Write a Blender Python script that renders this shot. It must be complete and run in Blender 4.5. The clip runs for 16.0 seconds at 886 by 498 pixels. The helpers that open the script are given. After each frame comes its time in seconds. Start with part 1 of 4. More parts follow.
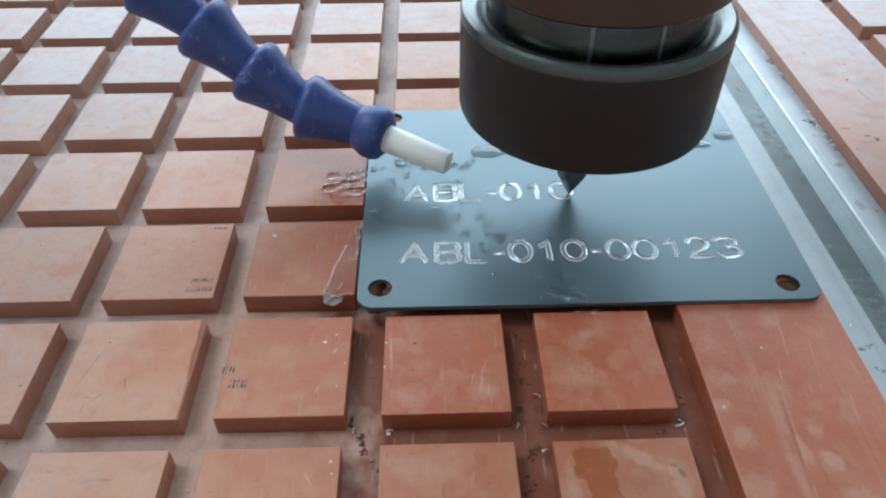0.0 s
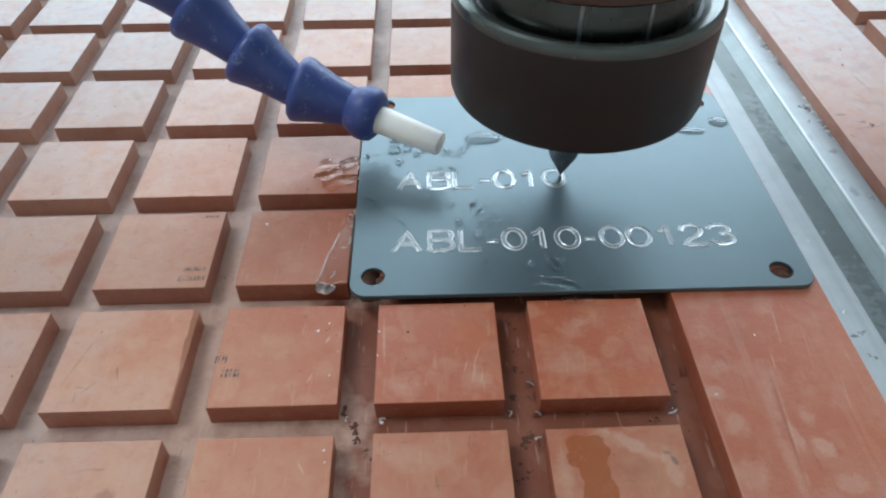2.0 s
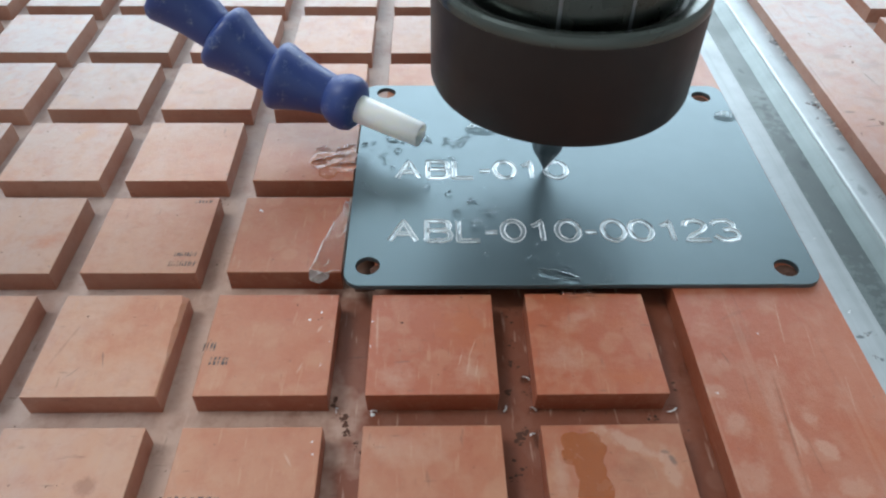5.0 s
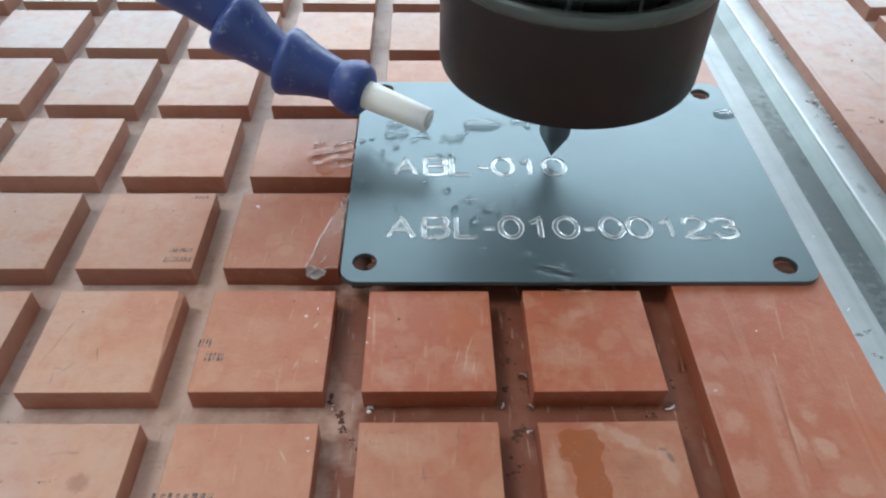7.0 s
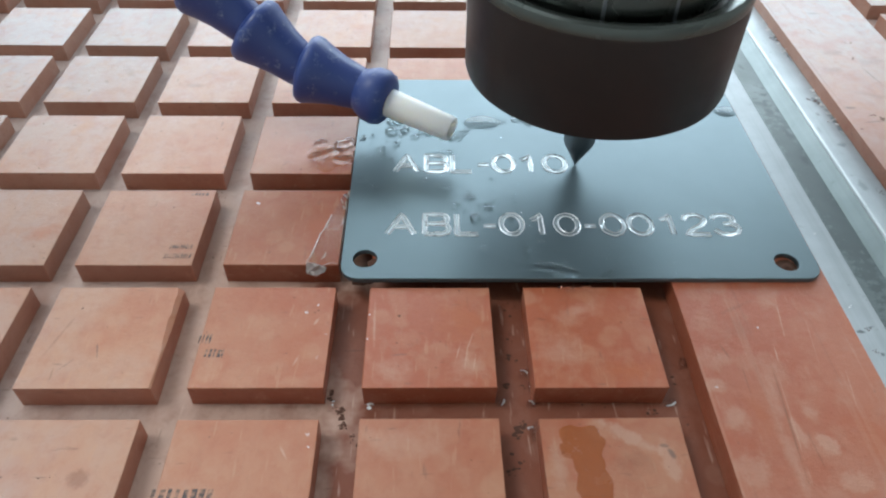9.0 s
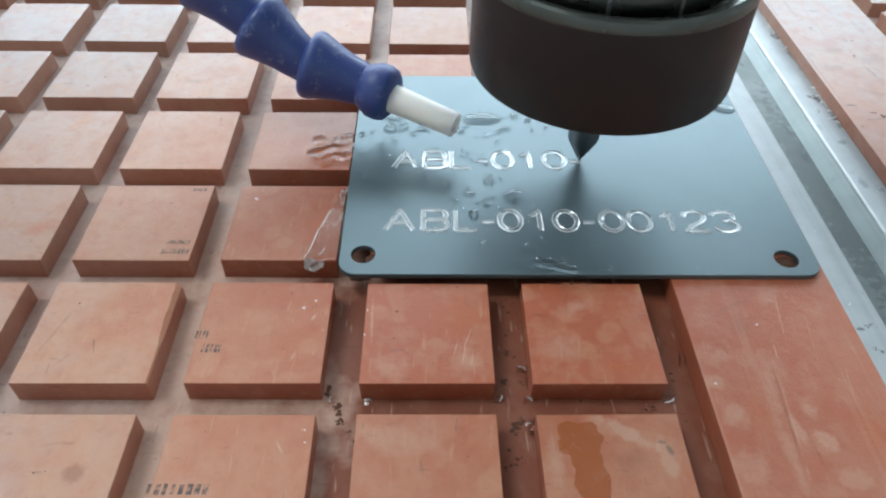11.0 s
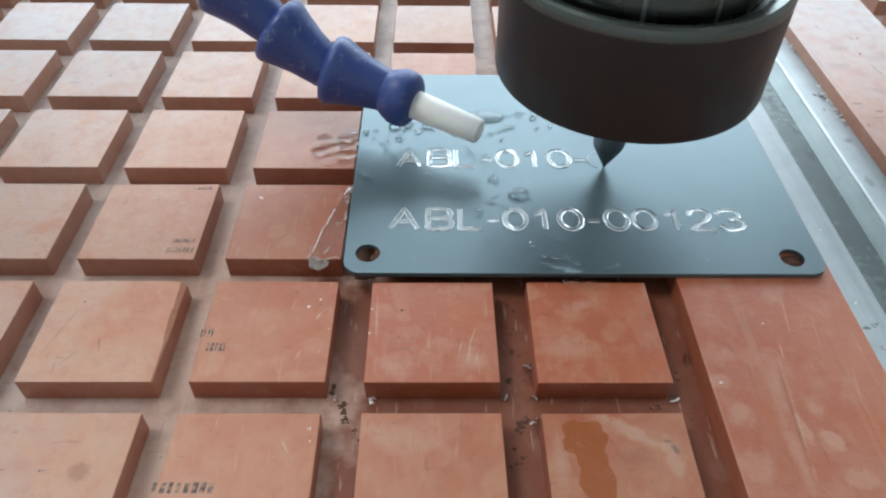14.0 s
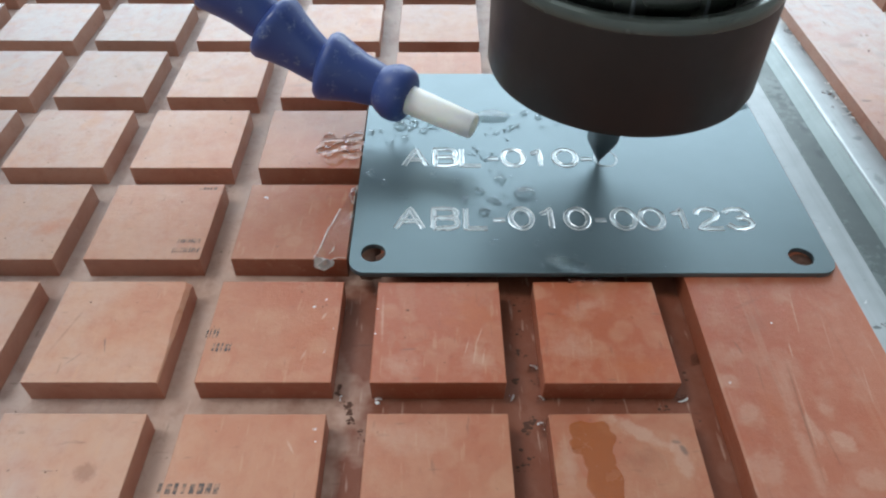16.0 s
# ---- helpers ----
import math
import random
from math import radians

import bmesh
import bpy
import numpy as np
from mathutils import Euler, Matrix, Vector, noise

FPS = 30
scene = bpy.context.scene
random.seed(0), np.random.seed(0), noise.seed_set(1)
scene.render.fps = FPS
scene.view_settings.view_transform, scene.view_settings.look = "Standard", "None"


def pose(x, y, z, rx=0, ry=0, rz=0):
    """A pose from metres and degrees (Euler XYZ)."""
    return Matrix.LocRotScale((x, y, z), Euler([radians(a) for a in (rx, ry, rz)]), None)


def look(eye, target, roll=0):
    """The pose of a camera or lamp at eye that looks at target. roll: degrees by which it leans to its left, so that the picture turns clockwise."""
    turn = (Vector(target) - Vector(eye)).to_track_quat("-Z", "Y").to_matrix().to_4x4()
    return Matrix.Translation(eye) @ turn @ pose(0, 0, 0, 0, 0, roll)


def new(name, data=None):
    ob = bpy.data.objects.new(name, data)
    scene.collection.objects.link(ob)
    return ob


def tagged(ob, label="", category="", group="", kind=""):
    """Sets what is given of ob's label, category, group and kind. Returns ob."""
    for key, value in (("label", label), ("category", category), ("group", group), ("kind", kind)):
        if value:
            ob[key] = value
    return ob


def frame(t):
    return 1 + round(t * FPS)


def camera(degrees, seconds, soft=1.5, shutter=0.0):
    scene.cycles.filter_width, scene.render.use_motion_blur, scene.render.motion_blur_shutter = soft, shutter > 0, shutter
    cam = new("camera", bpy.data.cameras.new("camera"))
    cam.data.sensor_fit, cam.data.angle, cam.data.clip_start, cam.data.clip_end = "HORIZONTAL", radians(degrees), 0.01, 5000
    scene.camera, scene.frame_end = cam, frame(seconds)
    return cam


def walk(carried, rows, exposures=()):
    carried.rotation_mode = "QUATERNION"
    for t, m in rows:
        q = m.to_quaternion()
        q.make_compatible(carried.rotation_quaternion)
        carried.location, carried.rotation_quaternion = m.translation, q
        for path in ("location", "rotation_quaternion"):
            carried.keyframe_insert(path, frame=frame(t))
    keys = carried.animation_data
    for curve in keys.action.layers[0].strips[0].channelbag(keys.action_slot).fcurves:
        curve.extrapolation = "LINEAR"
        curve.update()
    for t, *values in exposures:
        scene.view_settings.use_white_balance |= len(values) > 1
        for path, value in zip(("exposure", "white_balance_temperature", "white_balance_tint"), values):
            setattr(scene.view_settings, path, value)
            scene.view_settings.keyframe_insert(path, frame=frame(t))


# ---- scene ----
cam = camera(64.04, 16.0, soft=2.2)
PATH = [
    (0, (0.00815, -0.06125, 0.09170), (0.01139, 0.08451, -0.04521), -0.27),
    (0.5, (0.00806, -0.06110, 0.09187), (0.01070, 0.08467, -0.04504), -0.51),
    (1, (0.00820, -0.06133, 0.09168), (0.01123, 0.08351, -0.04620), -0.38),
    (1.5, (0.00879, -0.06101, 0.09137), (0.01236, 0.08251, -0.04788), -0.32),
    (2, (0.00887, -0.06077, 0.09153), (0.01286, 0.08241, -0.04806), -0.24),
    (2.5, (0.00886, -0.06085, 0.09116), (0.01311, 0.08220, -0.04855), 0.19),
    (3, (0.00939, -0.06049, 0.09027), (0.01365, 0.08264, -0.04935), 0.34),
    (3.5, (0.00974, -0.05997, 0.08965), (0.01416, 0.08273, -0.05041), 0.69),
    (4, (0.00971, -0.05973, 0.08927), (0.01371, 0.08284, -0.05093), 0.73),
    (6.5, (0.00973, -0.05928, 0.08784), (0.01300, 0.08325, -0.05242), 0.93),
    (7, (0.00993, -0.05944, 0.08767), (0.01384, 0.08316, -0.05250), 1.12),
    (7.5, (0.00985, -0.05937, 0.08748), (0.01373, 0.08313, -0.05279), 1.07),
    (8, (0.00961, -0.05937, 0.08731), (0.01297, 0.08318, -0.05292), 1.05),
    (8.5, (0.00948, -0.05927, 0.08745), (0.01315, 0.08316, -0.05291), 1.12),
    (9, (0.00986, -0.05976, 0.08702), (0.01374, 0.08298, -0.05301), 1.14),
    (11.5, (0.01033, -0.06003, 0.08625), (0.01391, 0.08258, -0.05392), 1.26),
    (12, (0.01036, -0.06016, 0.08618), (0.01393, 0.08235, -0.05410), 1.28),
    (12.5, (0.01032, -0.05995, 0.08609), (0.01368, 0.08246, -0.05429), 1.23),
    (13, (0.01017, -0.05980, 0.08616), (0.01295, 0.08242, -0.05444), 1.09),
    (13.5, (0.01003, -0.05975, 0.08620), (0.01242, 0.08274, -0.05412), 0.90),
    (14, (0.01009, -0.05984, 0.08621), (0.01277, 0.08259, -0.05417), 0.97),
    (14.5, (0.01014, -0.05990, 0.08608), (0.01272, 0.08264, -0.05419), 0.94),
    (15, (0.01046, -0.05977, 0.08582), (0.01260, 0.08251, -0.05472), 0.75),
    (15.5, (0.01024, -0.05935, 0.08577), (0.01144, 0.08260, -0.05511), 0.53),
    (16, (0.01014, -0.05944, 0.08580), (0.01109, 0.08293, -0.05465), 0.34),
]
walk(cam, [(t, look(eye, goal, roll)) for t, eye, goal, roll in PATH],
     [(0, -0.09, 6200, 10), (2, -0.08, 6330, 10), (4, -0.04, 6420, 10), (6.5, 0.0, 6450, 10), (9, 0.0, 6500, 10), (12.5, 0.05, 6500, 10), (16, 0.0, 6500, 10)])

# ---- daylight ----
CM = 0.01
world = bpy.data.worlds.new("daylight")
world.use_nodes = True
scene.world = world
sky = world.node_tree.nodes.new("ShaderNodeTexSky")
sky.sky_type, sky.sun_disc = "NISHITA", False
sky.sun_elevation, sky.sun_rotation = radians(50), radians(10)
world.node_tree.links.new(sky.outputs[0], world.node_tree.nodes["Background"].inputs[0])
world.node_tree.nodes["Background"].inputs[1].default_value = 0.12


def window_light(name, place, goal, wide, high, watts, colour):
    data = bpy.data.lights.new(name, "AREA")
    data.shape, data.size, data.size_y, data.energy, data.color = "RECTANGLE", wide, high, watts, colour
    ob = new(name, data)
    ob.matrix_world = look(place, goal)
    return ob


window_light("north_window_daylight", (0.1, 1.93, 0.98), (0.1, 0.0, 0.98), 2.8, 1.25, 60, (0.78, 0.92, 1.0))
window_light("roof_light_daylight", (-1.35, 0.25, 2.27), (0.0, 0.05, 0.0), 0.85, 0.85, 29, (0.92, 0.97, 1.0))


# ---- materials ----
def material(name, colour, rough=0.5, metal=0.0):
    m = bpy.data.materials.new(name)
    m.use_nodes = True
    bsdf = m.node_tree.nodes["Principled BSDF"]
    bsdf.inputs["Base Color"].default_value = (*colour, 1)
    bsdf.inputs["Roughness"].default_value = rough
    bsdf.inputs["Metallic"].default_value = metal
    return m, m.node_tree, bsdf


def node(tree, kind, **values):
    n = tree.nodes.new("ShaderNode" + kind)
    for key, value in values.items():
        n.inputs[key].default_value = value
    return n


def place_of(tree, own, stretch=(1, 1, 1), turn=0):
    """Coordinates in metres: the thing's own, or the room's."""
    if own:
        out = tree.nodes.new("ShaderNodeTexCoord").outputs["Object"]
    else:
        out = tree.nodes.new("ShaderNodeNewGeometry").outputs["Position"]
    mapping = node(tree, "Mapping", Scale=stretch, Rotation=(0, 0, radians(turn)))
    tree.links.new(out, mapping.inputs["Vector"])
    return mapping.outputs[0]


def noise_of(tree, scale, detail=3.0, own=False, stretch=(1, 1, 1), turn=0, rough=0.55):
    n = node(tree, "TexNoise", Scale=scale, Detail=detail, Roughness=rough)
    tree.links.new(place_of(tree, own, stretch, turn), n.inputs["Vector"])
    return n.outputs["Fac"]


def ramp(tree, fac, low, high, a=0.0, b=1.0):
    n = node(tree, "MapRange")
    for key, value in (("From Min", low), ("From Max", high), ("To Min", a), ("To Max", b)):
        n.inputs[key].default_value = value
    tree.links.new(fac, n.inputs["Value"])
    return n.outputs[0]


def blend(tree, fac, a, b, mode="MIX"):
    n = tree.nodes.new("ShaderNodeMix")
    n.data_type, n.blend_type = "RGBA", mode
    for socket, value in ((n.inputs[0], fac), (n.inputs[6], a), (n.inputs[7], b)):
        if isinstance(value, (int, float)):
            socket.default_value = value
        elif isinstance(value, tuple):
            socket.default_value = (*value, 1)
        else:
            tree.links.new(value, socket)
    return n.outputs[2]


def bump(tree, bsdf, height, strength, distance):
    n = node(tree, "Bump", Strength=strength, Distance=distance)
    tree.links.new(height, n.inputs["Height"])
    tree.links.new(n.outputs[0], bsdf.inputs["Normal"])


def stained(tree, col, stains, ragged):
    """Stains and scratches with a place of their own: centre, half sizes in centimetres, turn, tone, strength, softness."""
    for x, y, rx, ry, turn, tone, force, soft in stains:
        at = node(tree, "Mapping", Location=(x * CM, y * CM, 0), Rotation=(0, 0, radians(turn)), Scale=(rx * CM, ry * CM, 1))
        at.vector_type = "TEXTURE"
        tree.links.new(tree.nodes.new("ShaderNodeNewGeometry").outputs["Position"], at.inputs["Vector"])
        size = tree.nodes.new("ShaderNodeVectorMath")
        size.operation = "LENGTH"
        tree.links.new(at.outputs[0], size.inputs[0])
        edge = tree.nodes.new("ShaderNodeMath")
        edge.operation = "ADD"
        tree.links.new(size.outputs["Value"], edge.inputs[0])
        tree.links.new(ragged, edge.inputs[1])
        col = blend(tree, ramp(tree, edge.outputs[0], 1.0, 1.0 - soft, 0, force), col, tone)
    return col


def phenolic(name, base, pale, dark, residue=0.5, rough=(0.34, 0.55), dusty=True, ruled=False, dry=(0.062, 0.105), pools=0.24, wettest=(0.025, 0.032, 0.0), stains=(), dust_haze=(0.385, 0.345, 0.338)):
    """Worn red-brown laminate: dry dusty tone with far haze painted in, orange wear patches, pale water marks,
    scratches and dark specks.
    """
    m, tree, bsdf = material(name, base, 0.45)
    far = node(tree, "VectorMath")
    far.operation = "DISTANCE"
    far.inputs[1].default_value = wettest
    tree.links.new(place_of(tree, False), far.inputs[0])
    drift = node(tree, "Math")
    drift.operation = "MULTIPLY_ADD"
    drift.inputs[1].default_value = 0.06
    tree.links.new(noise_of(tree, 70, 4, rough=0.65), drift.inputs[0])
    tree.links.new(far.outputs["Value"], drift.inputs[2])
    # dry and dusty with haze painted in far from the plate, wet and darker before it
    col = blend(tree, ramp(tree, drift.outputs[0], dry[0], dry[1], 0.1, 0.9 if dusty else 0.1), base, pale)
    if dusty:
        col = blend(tree, ramp(tree, drift.outputs[0], 0.092, 0.16, 0, 0.9), col, dust_haze)
    if dry[1] < 0.085:
        col = blend(tree, ramp(tree, drift.outputs[0], 0.10, 0.16, 0, 0.6), col, (0.54, 0.42, 0.365))
    big = noise_of(tree, 85, 5, rough=0.62)
    col = blend(tree, ramp(tree, big, 0.48, 0.70, 0, 0.34), col, base)
    marks = noise_of(tree, 260, 5, rough=0.68)
    col = blend(tree, ramp(tree, marks, 0.52, 0.68, 0, residue), col, pale)
    mottled = noise_of(tree, 420, 5, stretch=(1, 0.8, 1), turn=-12, rough=0.72)
    col = blend(tree, ramp(tree, mottled, 0.49, 0.70, 0, 0.26), col, tuple(c * f for c, f in zip(base, (0.86, 0.8, 0.8))))
    # dried puddles: soft pale patches with a firmer tide line
    pool = noise_of(tree, 125, 3, stretch=(1, 0.75, 1), turn=20, rough=0.5)
    col = blend(tree, ramp(tree, pool, 0.53, 0.57, 0, pools), col, pale)
    tide = node(tree, "Math")
    tide.operation = "COMPARE"
    tide.inputs[1].default_value, tide.inputs[2].default_value = 0.535, 0.008
    tree.links.new(pool, tide.inputs[0])
    col = blend(tree, ramp(tree, tide.outputs[0], 0, 1, 0, pools * 0.8), col, tuple(c * 0.75 for c in pale))
    # round dried droplet marks
    cell = node(tree, "TexVoronoi", Scale=170.0, Randomness=1.0)
    tree.links.new(place_of(tree, False), cell.inputs["Vector"])
    spots = blend(tree, ramp(tree, cell.outputs["Distance"], 0.34, 0.24, 0, 1), (0, 0, 0), ramp(tree, noise_of(tree, 90, 2), 0.46, 0.56, 0, min(0.35, pools * 2)))
    col = blend(tree, spots, col, pale)
    wear = 0.45 if ruled else 1.0
    for stretch, turn, low, tone, force in (((1, 0.16, 1), 14, 0.64, pale, 0.45), ((1, 0.12, 1), -25, 0.67, pale, 0.4), ((0.2, 1, 1), -38, 0.68, dark, 0.4), ((1, 0.15, 1), 33, 0.69, dark, 0.4)):
        scratch = noise_of(tree, 950, 2, stretch=stretch, turn=turn)
        col = blend(tree, ramp(tree, scratch, low, low + 0.08, 0, force * wear), col, tone)
    if ruled:
        for low, tone, turn in ((0.60, pale, 3), (0.64, dark, -5)):
            line = noise_of(tree, 700, 2, stretch=(1, 0.025, 1), turn=turn)
            col = blend(tree, ramp(tree, line, low, low + 0.08, 0, 0.25), col, tone)
        ring = node(tree, "TexVoronoi", Scale=210.0, Randomness=1.0)
        warp = node(tree, "TexNoise", Scale=420.0, Detail=3.0)
        shift = node(tree, "VectorMath")
        shift.operation = "MULTIPLY_ADD"
        shift.inputs[1].default_value = (0.004, 0.004, 0.0)
        tree.links.new(warp.outputs["Color"], shift.inputs[0])
        tree.links.new(place_of(tree, False, (1, 0.62, 1)), shift.inputs[2])
        tree.links.new(shift.outputs[0], ring.inputs["Vector"])
        few = ramp(tree, noise_of(tree, 130, 3), 0.46, 0.60, 0, 0.35)
        patch = blend(tree, ramp(tree, ring.outputs["Distance"], 0.46, 0.26, 0, 1), (0, 0, 0), few)
        col = blend(tree, patch, col, pale)
    if stains:
        col = stained(tree, col, stains, ramp(tree, noise_of(tree, 420, 5, rough=0.65), 0.3, 0.7, -0.45, 0.45))
    speck = noise_of(tree, 700, 2)
    col = blend(tree, ramp(tree, speck, 0.73, 0.79, 0, 0.8), col, dark)
    shade = ramp(tree, tree.nodes.new("ShaderNodeObjectInfo").outputs["Random"], 0, 1, 0.90, 1.10)
    hsv = node(tree, "HueSaturation")
    tree.links.new(shade, hsv.inputs["Value"])
    tree.links.new(col, hsv.inputs["Color"])
    tree.links.new(hsv.outputs[0], bsdf.inputs["Base Color"])
    tree.links.new(ramp(tree, marks, 0.35, 0.7, rough[0], rough[1]), bsdf.inputs["Roughness"])
    bsdf.inputs["Coat Weight"].default_value = 0.17
    bsdf.inputs["Coat Roughness"].default_value = 0.24
    bump(tree, bsdf, noise_of(tree, 650, 6, rough=0.75), 0.28, 0.0004)
    return m


RED = (0.38, 0.090, 0.037)
PALE, ORANGE, BROWN, SOOT = (0.54, 0.33, 0.235), (0.42, 0.115, 0.04), (0.22, 0.085, 0.045), (0.11, 0.075, 0.065)
BLOCK_STAINS = (
    (1.50, 1.30, 0.50, 0.55, 20, ORANGE, 0.75, 0.8), (1.56, 0.42, 0.30, 0.42, 0, PALE, 0.4, 0.9), (0.45, 0.30, 0.35, 0.30, 0, PALE, 0.4, 0.9), (1.55, 0.55, 0.018, 0.24, -8, PALE, 0.7, 0.6),
    (1.68, 0.50, 0.015, 0.22, -10, PALE, 0.7, 0.6), (1.42, 0.62, 0.016, 0.20, -14, PALE, 0.6, 0.6), (1.62, 0.85, 0.014, 0.25, -18, PALE, 0.5, 0.6), (0.12, 1.25, 0.03, 0.55, 2, PALE, 0.5, 0.8),
    (4.04, 0.28, 0.50, 0.26, 0, ORANGE, 0.7, 0.8), (3.00, 0.62, 0.45, 0.48, 30, PALE, 0.38, 0.9), (3.35, 1.45, 0.42, 0.14, 25, PALE, 0.35, 0.9), (4.00, 1.40, 0.36, 0.36, 0, ORANGE, 0.4, 0.9),
    (3.75, -0.82, 0.52, 0.13, -32, PALE, 0.62, 0.6), (4.25, -1.25, 0.15, 0.40, 8, PALE, 0.5, 0.6), (3.75, -1.22, 0.34, 0.24, 0, BROWN, 0.28, 0.8), (2.72, -1.25, 0.12, 0.5, 0, PALE, 0.5, 0.8),
    (4.30, -1.09, 0.05, 0.10, 20, SOOT, 0.65, 0.5), (4.22, -0.96, 0.07, 0.03, -10, SOOT, 0.5, 0.5), (0.50, -0.9, 0.9, 0.3, 0, PALE, 0.3, 0.9),
    (-3.58, -1.40, 0.17, 0.15, 0, BROWN, 0.5, 0.5), (-4.05, 0.68, 0.014, 0.20, 17, SOOT, 0.6, 0.5), (-4.45, 0.40, 0.014, 0.22, -40, SOOT, 0.35, 0.5), (-4.72, 0.98, 0.03, 0.5, -16, BROWN, 0.35, 0.7),
    (-5.87, 3.31, 0.45, 0.28, 10, ORANGE, 0.55, 0.9), (-1.00, 0.85, 0.42, 0.85, -10, ORANGE, 0.42, 0.9), (-1.35, 1.60, 0.8, 0.25, 0, ORANGE, 0.22, 0.9), (-0.80, 1.25, 0.03, 0.10, -25, PALE, 0.8, 0.6),
    (-1.02, 0.50, 0.03, 0.12, -18, PALE, 0.6, 0.6), (-0.98, -1.05, 0.02, 0.12, 30, PALE, 0.7, 0.5), (-1.0, 3.55, 0.42, 0.75, 5, ORANGE, 0.5, 0.9), (-2.0, 2.9, 0.3, 0.5, 0, ORANGE, 0.2, 0.9),
    (-3.0, 5.75, 0.03, 0.05, 0, SOOT, 0.5, 0.6), (-2.98, 5.5, 0.03, 0.05, 0, SOOT, 0.5, 0.6), (-3.05, 5.2, 0.04, 0.05, 0, SOOT, 0.4, 0.6), (-6.3, 1.2, 0.25, 0.5, 0, ORANGE, 0.3, 0.9),
    (-4.3, 8.2, 0.35, 0.12, 0, SOOT, 0.25, 0.9), (-6.0, 8.8, 0.12, 0.4, 30, SOOT, 0.2, 0.9), (-2.1, 8.0, 0.4, 0.08, 10, SOOT, 0.22, 0.9), (0.55, 0.60, 0.18, 0.014, 5, SOOT, 0.45, 0.5))
STRIP_STAINS = (
    (5.22, 0.00, 0.24, 0.17, 15, PALE, 0.38, 0.5), (5.36, -0.55, 0.24, 0.24, 30, PALE, 0.38, 0.5), (5.34, -1.30, 0.26, 0.34, 10, PALE, 0.34, 0.5), (6.17, -0.78, 0.09, 0.30, 12, PALE, 0.41, 0.5),
    (6.50, -0.95, 0.15, 0.19, 25, PALE, 0.45, 0.4), (5.47, 0.51, 0.18, 0.15, 0, PALE, 0.30, 0.6), (6.44, -0.42, 0.12, 0.24, 20, PALE, 0.30, 0.6), (5.38, 1.28, 0.28, 0.24, 0, PALE, 0.24, 0.8),
    (6.66, -1.52, 0.26, 0.18, 0, PALE, 0.38, 0.5), (5.94, -1.20, 0.12, 0.75, 2, PALE, 0.38, 0.7), (6.02, -0.05, 0.11, 0.6, -3, PALE, 0.30, 0.7), (5.95, 1.10, 0.28, 0.30, 30, BROWN, 0.22, 0.8),
    (6.09, -0.55, 0.020, 1.15, -5, BROWN, 0.62, 0.6), (6.14, -0.55, 0.014, 1.10, -5, PALE, 0.38, 0.6), (5.70, 0.10, 0.014, 0.45, -3, BROWN, 0.5, 0.6), (5.54, 0.64, 0.016, 0.17, 16, BROWN, 0.8, 0.5),
    (6.63, 1.30, 0.015, 0.62, -9, PALE, 0.49, 0.6), (6.32, 0.60, 0.014, 0.20, -6, PALE, 0.60, 0.5), (7.22, 0.00, 0.016, 0.42, -9, PALE, 0.38, 0.6), (6.98, 0.90, 0.012, 0.6, -8, PALE, 0.30, 0.6),
    (6.30, -1.05, 0.015, 0.4, 4, BROWN, 0.4, 0.6), (7.2, -0.9, 0.4, 0.6, 0, ORANGE, 0.35, 0.9), (5.7, -0.45, 0.2, 0.6, 0, ORANGE, 0.5, 0.9), (6.0, 1.55, 0.5, 0.04, 25, BROWN, 0.3, 0.8),
    (11.03, 9.86, 0.30, 0.16, 0, SOOT, 0.3, 0.8), (11.50, 8.75, 0.018, 0.50, 10, SOOT, 0.6, 0.5), (11.36, 11.98, 0.30, 0.05, 0, SOOT, 0.4, 0.7), (10.40, 7.41, 0.16, 0.05, 0, SOOT, 0.55, 0.6),
    (10.65, 9.05, 0.30, 0.20, 0, SOOT, 0.22, 0.9), (11.84, 9.46, 0.40, 0.20, 20, SOOT, 0.2, 0.9), (10.9, 6.9, 0.5, 0.02, 8, SOOT, 0.5, 0.5), (11.2, 7.9, 0.6, 0.12, -20, SOOT, 0.2, 0.9))
MAT_BLOCK = phenolic("worn_phenolic", RED, (0.50, 0.262, 0.155), (0.12, 0.055, 0.04), 0.3, pools=0.17, stains=BLOCK_STAINS)
MAT_STRIP = phenolic("scored_phenolic", RED, (0.49, 0.27, 0.185), (0.14, 0.06, 0.045), 0.22, ruled=True, dry=(0.07, 0.15), pools=0.10, stains=STRIP_STAINS)
# Groove floor: base darkened for coolant wet and for painted groove shade.
MAT_FLOOR = phenolic("shaded_wet_floor", (0.20, 0.046, 0.017), (0.60, 0.41, 0.32), (0.08, 0.04, 0.03), 0.04, dry=(0.069, 0.080), pools=0.04, wettest=(0.036, 0.008, 0.0))
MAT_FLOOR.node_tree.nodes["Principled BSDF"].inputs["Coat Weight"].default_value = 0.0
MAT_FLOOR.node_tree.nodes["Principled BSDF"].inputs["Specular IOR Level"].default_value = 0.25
# Block sides: shade put into the near colour, haze into the far one.
MAT_FLANK = phenolic("shaded_hazy_flank", (0.31, 0.075, 0.032), (0.47, 0.235, 0.155), (0.10, 0.045, 0.03), 0.3, pools=0.1, dry=(0.075, 0.15), wettest=(0.034, 0.020, 0.0), dust_haze=(0.45, 0.27, 0.205))


